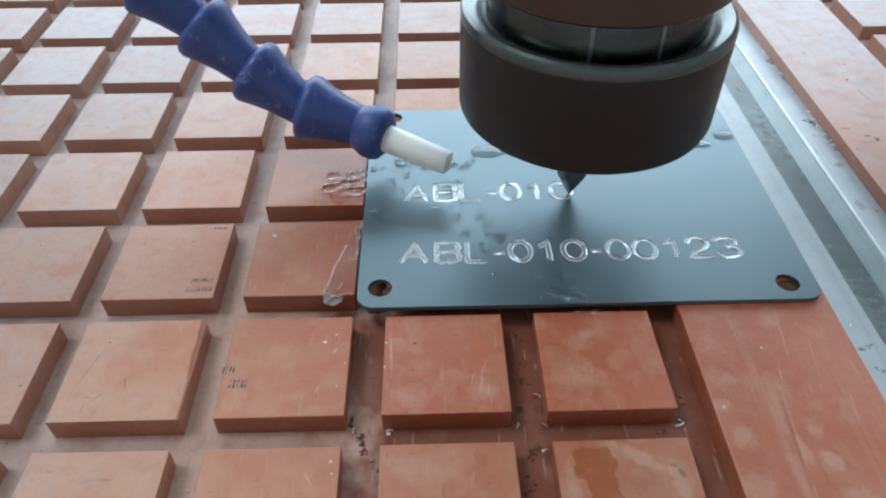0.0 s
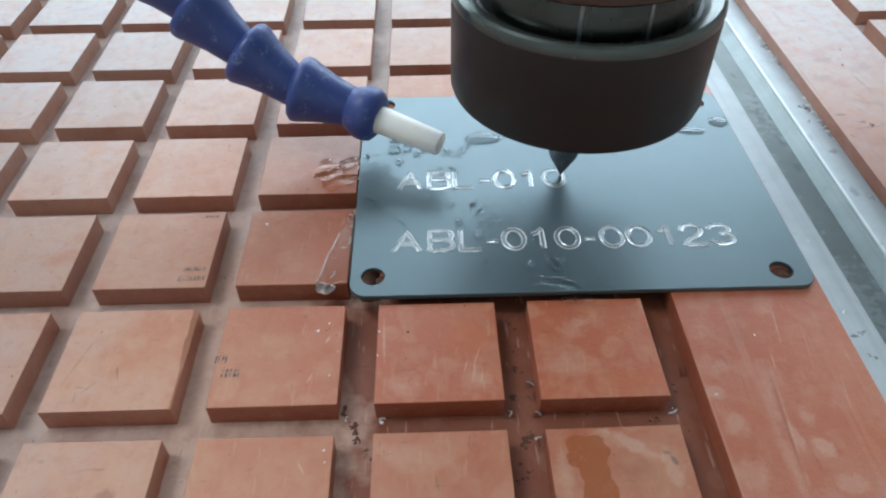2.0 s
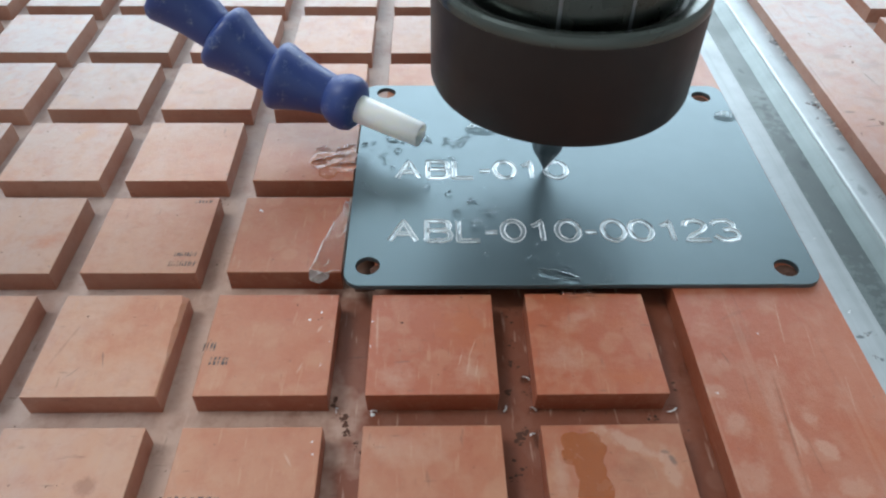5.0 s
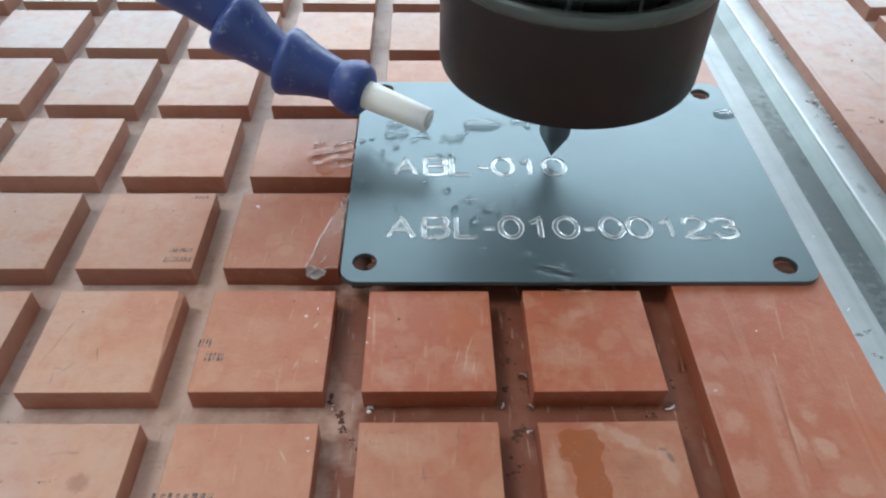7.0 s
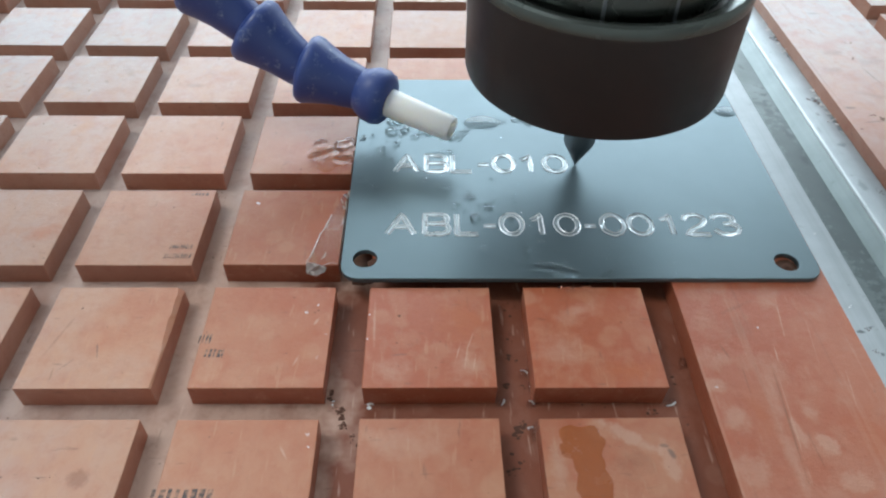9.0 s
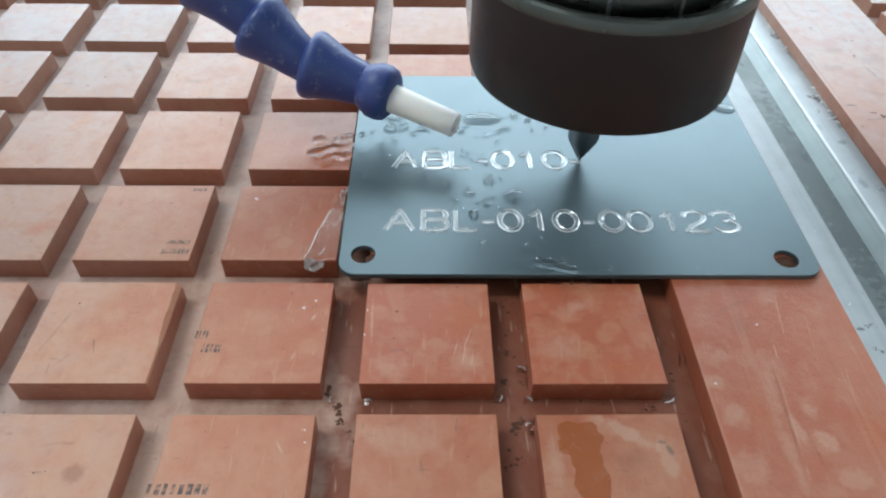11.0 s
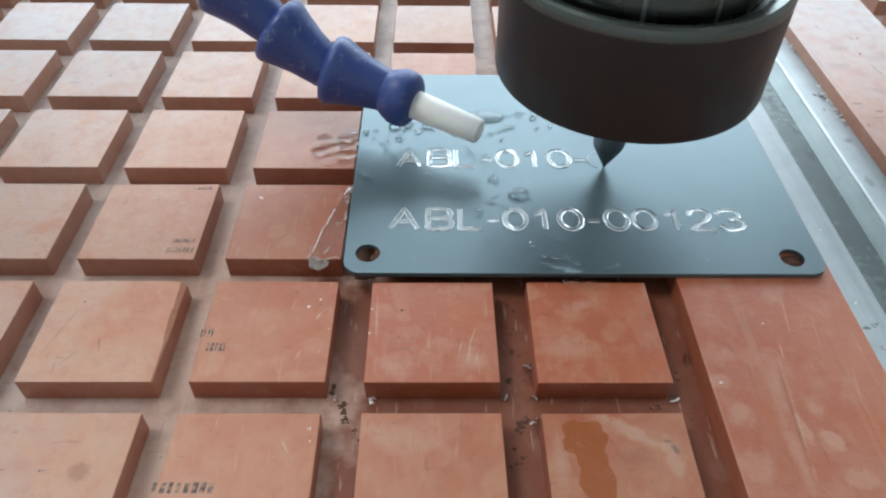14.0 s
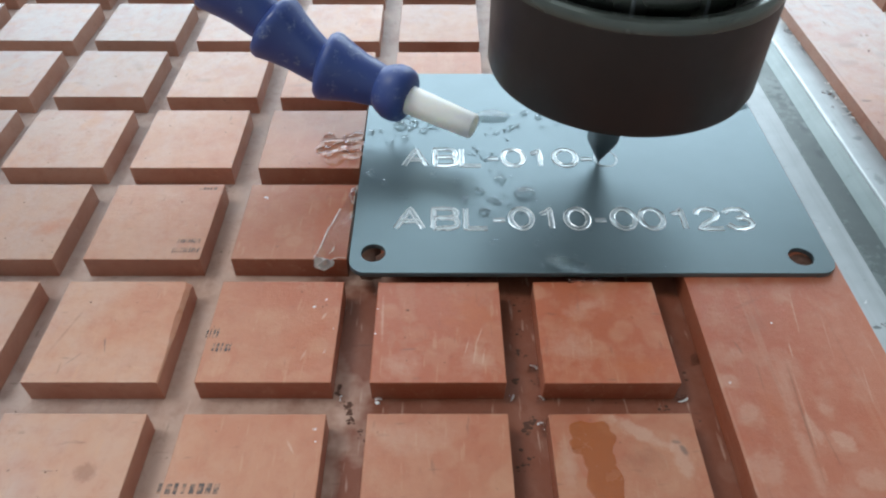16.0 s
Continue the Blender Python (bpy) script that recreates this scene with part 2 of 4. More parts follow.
def metal(name, colour, rough, streak=None, grime=None, own=False, metallic=1.0, rough_span=0.12, relief=0.1, fade=0.35, stains=()):
    m, tree, bsdf = material(name, colour, rough, metallic)
    cloud = noise_of(tree, 160, 4, own=own)
    col = blend(tree, ramp(tree, cloud, 0.35, 0.7, 0, fade), colour, tuple(c * 0.72 for c in colour))
    if grime:
        col = blend(tree, ramp(tree, noise_of(tree, 420, 4, own=own, rough=0.7), 0.62, 0.74, 0, 0.75), col, grime)
    if streak and grime:
        col = blend(tree, ramp(tree, noise_of(tree, 900, 3, stretch=(1, 0.02, 1)), 0.45, 0.7, 0, 0.22), col, grime)
    if stains:
        col = stained(tree, col, stains, ramp(tree, noise_of(tree, 500, 5, rough=0.65), 0.3, 0.7, -0.6, 0.6))
    fine = noise_of(tree, 2600, 2, own=own, stretch=streak or (1, 1, 1))
    tree.links.new(col, bsdf.inputs["Base Color"])
    tree.links.new(ramp(tree, cloud, 0.3, 0.7, rough - rough_span / 2, rough + rough_span / 2), bsdf.inputs["Roughness"])
    bump(tree, bsdf, fine, relief, 0.00005)
    return m


GREASE = (0.05, 0.065, 0.065)
RAIL_STAINS = ((10.0, 8.1, 0.10, 0.20, 0, GREASE, 0.6, 0.8), (10.05, 11.1, 0.10, 0.30, 0, GREASE, 0.55, 0.8), (10.1, 10.2, 0.05, 0.5, 0, GREASE, 0.5, 0.8), (10.1, 7.3, 0.09, 0.6, 0, GREASE, 0.6, 0.8), (9.9, 6.4, 0.12, 0.1, 0, GREASE, 0.4, 0.8),
               (8.05, 1.25, 0.10, 0.04, 0, GREASE, 0.7, 0.7), (8.25, 1.35, 0.08, 0.03, 20, GREASE, 0.7, 0.7), (8.2, 0.8, 0.04, 0.04, 0, GREASE, 0.7, 0.7), (7.85, 7.6, 0.12, 0.3, 0, GREASE, 0.35, 0.8), (9.75, 5.0, 0.1, 0.2, 0, GREASE, 0.35, 0.8))
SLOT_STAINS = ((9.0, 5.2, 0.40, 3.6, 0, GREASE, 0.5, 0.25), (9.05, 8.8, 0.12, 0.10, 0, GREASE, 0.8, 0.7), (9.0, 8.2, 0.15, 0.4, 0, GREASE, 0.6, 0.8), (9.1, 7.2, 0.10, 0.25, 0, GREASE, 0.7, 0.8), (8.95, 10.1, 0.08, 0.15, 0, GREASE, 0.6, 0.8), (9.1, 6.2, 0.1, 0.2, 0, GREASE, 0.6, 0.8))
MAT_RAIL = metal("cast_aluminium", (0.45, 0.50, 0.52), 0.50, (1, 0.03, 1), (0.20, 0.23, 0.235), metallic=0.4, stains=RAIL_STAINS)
# Slot floor and wall: grimy rail metal, darkened to paint the slot's shade.
MAT_SLOT = metal("shaded_grimy_slot", (0.15, 0.182, 0.182), 0.46, (1, 0.03, 1), (0.11, 0.135, 0.13), metallic=0.4, stains=SLOT_STAINS)
MAT_SIDE = metal("shaded_slot_wall", (0.235, 0.275, 0.275), 0.40, (1, 0.03, 1), (0.13, 0.15, 0.15), metallic=0.6)
# Brighter metal paints the thin highlight along the slot's rounded edge.
MAT_EDGE = metal("painted_rail_glint", (0.58, 0.63, 0.64), 0.42, (1, 0.03, 1), (0.30, 0.33, 0.33), metallic=0.6)
MAT_PLATE = metal("grey_anodised_sheet", (0.136, 0.186, 0.205), 0.38, (0.04, 1, 1), metallic=0.68, rough_span=0.03, fade=0.12)
MAT_CUT = metal("freshly_cut_metal", (0.80, 0.82, 0.83), 0.28, relief=0.7, metallic=0.6)
# Near-white for metal chips and for the modelled water glints.
MAT_SHINE = metal("bright_chip_glint", (0.92, 0.93, 0.92), 0.25, metallic=0.15)
MAT_GROOVE = metal("cut_groove", (0.29, 0.33, 0.34), 0.36, relief=0.8, metallic=0.85)
MAT_NUT = metal("black_oxide_steel", (0.031, 0.028, 0.027), 0.46, own=True, metallic=0.15)
MAT_NUT.node_tree.nodes["Principled BSDF"].inputs["Specular IOR Level"].default_value = 0.3
MAT_RIM = metal("worn_rim_steel", (0.10, 0.118, 0.108), 0.22, own=True, metallic=0.7)
MAT_NECK = metal("ground_steel", (0.08, 0.088, 0.08), 0.26, (1, 1, 0.05), own=True)
MAT_FLANGE = metal("brown_oiled_steel", (0.115, 0.085, 0.073), 0.33, own=True)
MAT_TOOL = metal("carbide", (0.30, 0.33, 0.35), 0.38, own=True)


def plastic(name, colour, rough, grime, sheen=0.5):
    m, tree, bsdf = material(name, colour, rough)
    col = blend(tree, ramp(tree, noise_of(tree, 420, 5, own=True, rough=0.75), 0.57, 0.70, 0, 0.6), colour, grime)
    tree.links.new(col, bsdf.inputs["Base Color"])
    tree.links.new(ramp(tree, noise_of(tree, 200, 3, own=True), 0.3, 0.7, rough - 0.1, rough + 0.12), bsdf.inputs["Roughness"])
    bump(tree, bsdf, noise_of(tree, 1500, 3, own=True), 0.15, 0.0001)
    return m, tree, bsdf


MAT_BLUE = plastic("blue_acetal", (0.034, 0.066, 0.235), 0.42, (0.28, 0.34, 0.47))[0]
MAT_NOZZLE, _tree, _bsdf = plastic("milky_plastic", (0.92, 0.94, 0.89), 0.36, (0.84, 0.86, 0.79))
_bsdf.inputs["Transmission Weight"].default_value = 0.08
_bsdf.inputs["Subsurface Weight"].default_value = 0.6
_bsdf.inputs["Subsurface Scale"].default_value = 0.003
_bsdf.inputs["Subsurface Radius"].default_value = (1, 0.9, 0.7)


def clear(name, ior, tint=(1, 1, 1), gloss=0.03):
    """Thin clear water or film: a mirror sheen by Fresnel over what lies below."""
    m = bpy.data.materials.new(name)
    m.use_nodes = True
    tree = m.node_tree
    tree.nodes.remove(tree.nodes["Principled BSDF"])
    shine = node(tree, "BsdfGlossy", Roughness=gloss)
    below = node(tree, "BsdfTransparent", Color=(*tint, 1))
    fres = node(tree, "Fresnel", IOR=ior)
    mix = tree.nodes.new("ShaderNodeMixShader")
    tree.links.new(fres.outputs[0], mix.inputs[0])
    tree.links.new(below.outputs[0], mix.inputs[1])
    tree.links.new(shine.outputs[0], mix.inputs[2])
    tree.links.new(mix.outputs[0], tree.nodes["Material Output"].inputs["Surface"])
    return m


MAT_WATER, _tree, _bsdf = material("water", (1, 1, 1), 0.02)
_bsdf.inputs["Transmission Weight"].default_value = 1.0
_bsdf.inputs["IOR"].default_value = 1.33
_thin = _tree.nodes.new("ShaderNodeBsdfTransparent")
_some = node(_tree, "MixShader", Fac=0.15)
_tree.links.new(_bsdf.outputs[0], _some.inputs[1])
_tree.links.new(_thin.outputs[0], _some.inputs[2])
_tree.links.new(_some.outputs[0], _tree.nodes["Material Output"].inputs["Surface"])
MAT_FILM = clear("clear_film", 1.22, (0.95, 0.92, 0.88), 0.22)
MAT_WET = phenolic("wet_phenolic", (0.34, 0.092, 0.027), (0.37, 0.12, 0.045), (0.12, 0.04, 0.02), 0.3, (0.2, 0.3), dusty=False)
MAT_DIRT, _tree, _bsdf = material("brown_grime", (0.095, 0.045, 0.030), 0.85)
_bsdf.inputs["Specular IOR Level"].default_value = 0.2
MAT_INK, _tree, _bsdf = material("worn_ink", (0.165, 0.095, 0.072), 0.6)
_tree.links.new(blend(_tree, ramp(_tree, noise_of(_tree, 900, 3), 0.46, 0.62), (0.085, 0.06, 0.052), (0.40, 0.21, 0.135)), _bsdf.inputs["Base Color"])
MAT_FILM_END, _tree, _bsdf = material("crumpled_film", (0.80, 0.76, 0.72), 0.35)
_bsdf.inputs["Transmission Weight"].default_value = 0.85
MAT_FILM_EDGE = material("folded_film", (0.85, 0.82, 0.76), 0.22)[0]
MAT_WALL, _tree, _bsdf = material("painted_wall", (0.62, 0.64, 0.64), 0.8)
_tree.links.new(blend(_tree, ramp(_tree, noise_of(_tree, 3), 0.3, 0.7), (0.66, 0.65, 0.64), (0.74, 0.72, 0.70)), _bsdf.inputs["Base Color"])
MAT_CONCRETE, _tree, _bsdf = material("concrete", (0.3, 0.3, 0.29), 0.8)
_tree.links.new(blend(_tree, ramp(_tree, noise_of(_tree, 6), 0.3, 0.7), (0.25, 0.25, 0.24), (0.36, 0.35, 0.34)), _bsdf.inputs["Base Color"])


# ---- mesh helpers: sizes in centimetres ----
def mesh_of(name, bm, mat, smooth=None):
    bmesh.ops.recalc_face_normals(bm, faces=bm.faces)
    bmesh.ops.scale(bm, vec=(CM, CM, CM), verts=bm.verts)
    data = bpy.data.meshes.new(name)
    bm.to_mesh(data)
    bm.free()
    data.materials.append(mat)
    if smooth is not None:
        data.shade_smooth()
        data.set_sharp_from_angle(angle=radians(smooth))
    return data


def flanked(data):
    """Upright faces of the bed take their own laminate tone, with side shade painted in."""
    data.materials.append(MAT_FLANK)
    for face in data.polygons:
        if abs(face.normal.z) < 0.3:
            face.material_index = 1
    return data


def part(name, bm, mat, parent=None, label="", smooth=None):
    ob = new(name, mesh_of(name, bm, mat, smooth))
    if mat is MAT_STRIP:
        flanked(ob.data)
    ob.parent = parent
    return tagged(ob, label)


def empty(name, x=0, y=0, z=0):
    ob = new(name)
    ob.empty_display_size = 0.01
    ob.location = (x * CM, y * CM, z * CM)
    return ob


def box(x0, x1, y0, y1, z0, z1, round_edge=0.0, segments=1):
    bm = bmesh.new()
    bmesh.ops.create_cube(bm, size=1)
    for v in bm.verts:
        v.co = Vector((x0 if v.co.x < 0 else x1, y0 if v.co.y < 0 else y1, z0 if v.co.z < 0 else z1))
    if round_edge:
        bmesh.ops.bevel(bm, geom=bm.edges[:], offset=round_edge, segments=segments, affect="EDGES", profile=0.6)
    return bm


def lathe(profile, steps=64, axis=None):
    """A turned body from (radius, height) pairs; axis: a pose for it."""
    bm = bmesh.new()
    rings = []
    for r, z in profile:
        rings.append([bm.verts.new((r * math.cos(2 * math.pi * i / steps), r * math.sin(2 * math.pi * i / steps), z)) for i in range(steps)])
    for a, b in zip(rings, rings[1:]):
        for i in range(steps):
            bm.faces.new((a[i], a[(i + 1) % steps], b[(i + 1) % steps], b[i]))
    bm.faces.new(rings[0])
    bm.faces.new(rings[-1])
    if axis is not None:
        bmesh.ops.transform(bm, matrix=axis, verts=bm.verts)
    return bm


def along(a, b):
    """A pose at a whose z axis points to b."""
    way = Vector(b) - Vector(a)
    return Matrix.Translation(a) @ way.to_track_quat("Z", "Y").to_matrix().to_4x4()


def prism(outline, z0, z1, edge=0.0):
    """An upright slab over a closed outline."""
    bm = bmesh.new()
    low = [bm.verts.new((x, y, z0)) for x, y in outline]
    high = [bm.verts.new((x, y, z1)) for x, y in outline]
    n = len(outline)
    for i in range(n):
        bm.faces.new((low[i], low[(i + 1) % n], high[(i + 1) % n], high[i]))
    bm.faces.new(low)
    top = bm.faces.new(high)
    if edge:
        bmesh.ops.bevel(bm, geom=list(top.edges), offset=edge, segments=2, affect="EDGES")
    return bm


# ---- workshop shell ----
def shell():
    def wall(name, lo, hi, mat, label):
        bm = box(lo[0] * 100, hi[0] * 100, lo[1] * 100, hi[1] * 100, lo[2] * 100, hi[2] * 100)
        tagged(part(name, bm, mat), label, name.split("_")[0], kind="structure")

    wall("floor", (-2.2, -2.2, -0.95), (2.4, 2.2, -0.85), MAT_CONCRETE, "grey concrete workshop floor under the machine")
    wall("machine_bed", (-0.42, -0.18, -0.85), (0.47, 0.42, -0.03), MAT_SLOT, "plain grey machine bed under the vacuum table")
    bm = bmesh.new()
    for lo, hi in (((-2.2, -2.2), (-1.9, 2.2)), ((-0.8, -2.2), (2.4, 2.2)), ((-1.9, -2.2), (-0.8, -0.3)), ((-1.9, 0.8), (-0.8, 2.2))):
        bmesh.ops.create_cube(bm, size=1, matrix=Matrix.Translation(((lo[0] + hi[0]) * 50, (lo[1] + hi[1]) * 50, 235))
                              @ Matrix.Diagonal(((hi[0] - lo[0]) * 100, (hi[1] - lo[1]) * 100, 10, 1)))
    tagged(part("ceiling", bm, MAT_WALL), "pale painted workshop ceiling with a roof light", "ceiling", kind="structure")
    wall("wall_south", (-2.2, -2.2, -0.85), (2.4, -2.1, 2.3), MAT_WALL, "pale painted workshop wall")
    wall("wall_west", (-2.2, -2.1, -0.85), (-2.1, 2.0, 2.3), MAT_WALL, "pale painted workshop wall")
    wall("wall_east", (2.3, -2.1, -0.85), (2.4, 2.0, 2.3), MAT_WALL, "pale painted workshop wall")
    wall("wall_north", (-2.2, 2.0, -0.85), (2.4, 2.1, 0.30), MAT_WALL, "pale painted wall below the window opening")
    wall("wall_north_top", (-2.2, 2.0, 1.65), (2.4, 2.1, 2.3), MAT_WALL, "pale painted wall above the window opening")
    wall("wall_north_left", (-2.2, 2.0, 0.30), (-1.35, 2.1, 1.65), MAT_WALL, "pale painted wall beside the window opening")
    wall("wall_north_right", (1.55, 2.0, 0.30), (2.4, 2.1, 1.65), MAT_WALL, "pale painted wall beside the window opening")


shell()

# ---- vacuum table: grooved red bed, block by block ----
PITCH, BLOCK, DEEP = 2.5, 1.98, 0.42
RAIL_TOP = -0.28
TABLE = tagged(empty("vacuum_table", 0, 0, -3.0), "red-brown grooved vacuum table with square raised blocks, scratched and wet", "machine table")


def table():
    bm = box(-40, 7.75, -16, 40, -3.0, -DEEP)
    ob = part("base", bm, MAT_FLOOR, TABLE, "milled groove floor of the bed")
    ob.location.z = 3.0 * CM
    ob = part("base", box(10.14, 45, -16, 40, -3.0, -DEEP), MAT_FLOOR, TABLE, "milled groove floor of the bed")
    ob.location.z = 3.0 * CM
    # long plain strips beside the rail
    for x0, x1 in ((5.07, 7.74), (10.15, 12.65)):
        ob = part("edge_strip", box(x0, x1, -16, 40, -DEEP, 0, 0.012, 2), MAT_STRIP, TABLE, "long plain scratched edge strip")
        ob.location.z = 3.0 * CM
    shapes = []
    for k in range(5):
        bm = box(0, BLOCK, 0, BLOCK, -DEEP, 0)
        for v in bm.verts:
            v.co += Vector((random.uniform(-0.012, 0.012), random.uniform(-0.012, 0.012), 0))
        bmesh.ops.bevel(bm, geom=[e for e in bm.edges if max(v.co.z for v in e.verts) > -0.1 or e.verts[0].co.z != e.verts[1].co.z],
                        offset=0.009, segments=1, affect="EDGES")
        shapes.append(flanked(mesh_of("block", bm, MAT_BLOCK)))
    # one block has its long edge broken away
    bm = bmesh.new()
    steps = [BLOCK * k / 24 for k in range(25)]
    bite, w = [], 0.02
    for y in steps:
        w = min(0.075, max(0.012, w + random.uniform(-0.022, 0.024))) if y > 0.7 else 0.015 + 0.01 * random.random()
        bite.append(w)
    bite[-1] = 0.10
    deep = [-0.012 - 0.8 * w for w in bite]
    top = [bm.verts.new((BLOCK - w, y, 0)) for y, w in zip(steps, bite)]
    mid = [bm.verts.new((BLOCK, y, z)) for y, z in zip(steps, deep)]
    foot = [bm.verts.new((BLOCK, y, -DEEP)) for y in steps]
    back = [bm.verts.new((0, y, z)) for y, z in ((0, 0), (BLOCK, 0), (BLOCK, -DEEP), (0, -DEEP))]
    for i in range(24):
        bm.faces.new((top[i], mid[i], mid[i + 1], top[i + 1]))
        bm.faces.new((mid[i], foot[i], foot[i + 1], mid[i + 1]))
    bm.faces.new(top + [back[1], back[0]])
    bm.faces.new(foot + [back[2], back[3]])
    bm.faces.new(back)
    bm.faces.new((back[0], top[0], mid[0], foot[0], back[3]))
    bm.faces.new((back[1], top[-1], mid[-1], foot[-1], back[2]))
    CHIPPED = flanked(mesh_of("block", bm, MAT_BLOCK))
    for col in list(range(-8, 2)) + list(range(5, 10)):
        for row in range(-3, 12):
            drift = 0 if col == 0 else 0.04 if col == 1 else 0.01 if col > 1 else -0.045 if row < 2 else (-0.03, 0.0, 0.04)[min(row - 2, 2)]
            x = col * PITCH + drift if col < 2 else 13.16 + (col - 5) * PITCH
            ob = new("block", CHIPPED if (col, row) == (-2, 0) else shapes[(col * 7 + row * 3) % 5])
            ob.parent = TABLE
            ob.location = (x * CM, row * PITCH * CM, 3.0 * CM)


table()


def t_slot_rail():
    """Aluminium rail with a channel, set into the bed."""
    rail = tagged(empty("slotted_rail", 8.95, 10, -3), "wet dirty aluminium rail with a slot, set in the red bed", "rail")
    top, y0, y1 = RAIL_TOP, -16, 40
    shapes = {
        "flange": [[(7.75, -3), (8.50, -3), (8.50, top - 0.03), (8.49, top - 0.008), (8.47, top), (7.75, top)],
                   [(9.50, -3), (10.14, -3), (10.14, top), (9.555, top), (9.555, top - 0.1), (9.50, top - 0.1)]],
        # narrow strip added to carry the edge highlight
        "worn_edge": [[(9.50, top - 0.1), (9.555, top - 0.1), (9.555, top), (9.541, top - 0.004), (9.528, top - 0.013), (9.515, top - 0.028), (9.50, top - 0.054)]],
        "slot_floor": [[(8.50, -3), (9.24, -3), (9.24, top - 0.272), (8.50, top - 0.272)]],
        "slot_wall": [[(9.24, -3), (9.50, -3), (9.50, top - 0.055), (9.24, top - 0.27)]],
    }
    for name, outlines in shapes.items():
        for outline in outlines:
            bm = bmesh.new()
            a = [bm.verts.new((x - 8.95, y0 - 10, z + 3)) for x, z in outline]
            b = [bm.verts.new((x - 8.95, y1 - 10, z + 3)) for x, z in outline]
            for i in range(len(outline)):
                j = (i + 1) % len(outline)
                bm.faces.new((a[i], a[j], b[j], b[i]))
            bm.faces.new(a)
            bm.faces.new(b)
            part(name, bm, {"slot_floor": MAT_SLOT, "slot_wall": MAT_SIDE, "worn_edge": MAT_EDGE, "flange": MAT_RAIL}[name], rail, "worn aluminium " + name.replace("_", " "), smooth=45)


t_slot_rail()

# ---- nameplate ----
PX0, PX1, PY0, PY1, PTOP, PTHICK = -0.50, 7.65, 2.10, 8.33, 0.10, 0.10
PLATE = tagged(empty("nameplate", 3.57, 5.2, 0), "dark grey metal nameplate with corner holes, wet, half engraved", "nameplate")
PBASE = Vector((3.57, 5.2, 0))


def plate():
    curve = bpy.data.curves.new("sheet", "CURVE")
    curve.dimensions, curve.fill_mode = "2D", "BOTH"
    curve.extrude, curve.bevel_depth, curve.bevel_resolution = 0.042 * CM, 0.008 * CM, 1

    def ring(points):
        s = curve.splines.new("POLY")
        s.points.add(len(points) - 1)
        for p, (x, y) in zip(s.points, points):
            p.co = ((x - PBASE.x) * CM, (y - PBASE.y) * CM, 0, 1)
        s.use_cyclic_u = True

    r, outline = 0.30, []
    for cx, cy, a0 in ((PX1 - r, PY1 - r, 0), (PX0 + r, PY1 - r, 90), (PX0 + r, PY0 + r, 180), (PX1 - r, PY0 + r, 270)):
        outline += [(cx + r * math.cos(radians(a0 + a)), cy + r * math.sin(radians(a0 + a))) for a in range(0, 91, 10)]
    ring(outline)
    for cx, cy in HOLES:
        ring([(cx + 0.215 * math.cos(radians(a)), cy + 0.215 * math.sin(radians(a))) for a in range(0, 360, 10)])
    temp = new("sheet", curve)
    data = bpy.data.meshes.new_from_object(temp.evaluated_get(bpy.context.evaluated_depsgraph_get()))
    bpy.data.objects.remove(temp)
    data.materials.clear()
    data.materials.append(MAT_PLATE)
    ob = new("sheet", data)
    ob.parent = PLATE
    ob.location.z = (PTOP - 0.05) * CM


HOLES = ((-0.11, 2.56), (7.13, 2.48), (7.13, 7.88), (-0.02, 8.02))
plate()

# Stroke shapes of the characters, in a cell one high
ROUND = [(0.5 + 0.5 * math.cos(a), 0.5 + 0.5 * math.sin(a)) for a in (math.pi / 2 + math.tau * i / 24 for i in range(25))]
GLYPHS = {
    "A": [[(0, 0), (0.5, 1), (1, 0)], [(0.2, 0.36), (0.8, 0.36)]],
    "B": [[(0.05, 0), (0.05, 1), (0.65, 1), (0.88, 0.93), (0.95, 0.77), (0.9, 0.60), (0.65, 0.52), (0.05, 0.52)], [(0.65, 0.52), (0.92, 0.45), (1, 0.27), (0.93, 0.08), (0.68, 0), (0.05, 0)]],
    "L": [[(0, 1), (0, 0), (1, 0)]],
    "-": [[(0, 0.42), (1, 0.42)]],
    "1": [[(0, 0.72), (0.45, 0.82), (0.75, 1), (0.75, 0)]],
    "2": [[(0.04, 0.72), (0.12, 0.90), (0.35, 1), (0.65, 1), (0.90, 0.88), (0.93, 0.68), (0.75, 0.48), (0.25, 0.22), (0, 0), (1, 0)]],
    "3": [[(0.03, 0.78), (0.15, 0.93), (0.40, 1), (0.68, 0.98), (0.88, 0.85), (0.86, 0.65), (0.68, 0.55), (0.42, 0.53)],
          [(0.68, 0.55), (0.93, 0.42), (0.97, 0.24), (0.84, 0.07), (0.55, 0), (0.25, 0.02), (0, 0.22)]],
    "0": [ROUND],
}


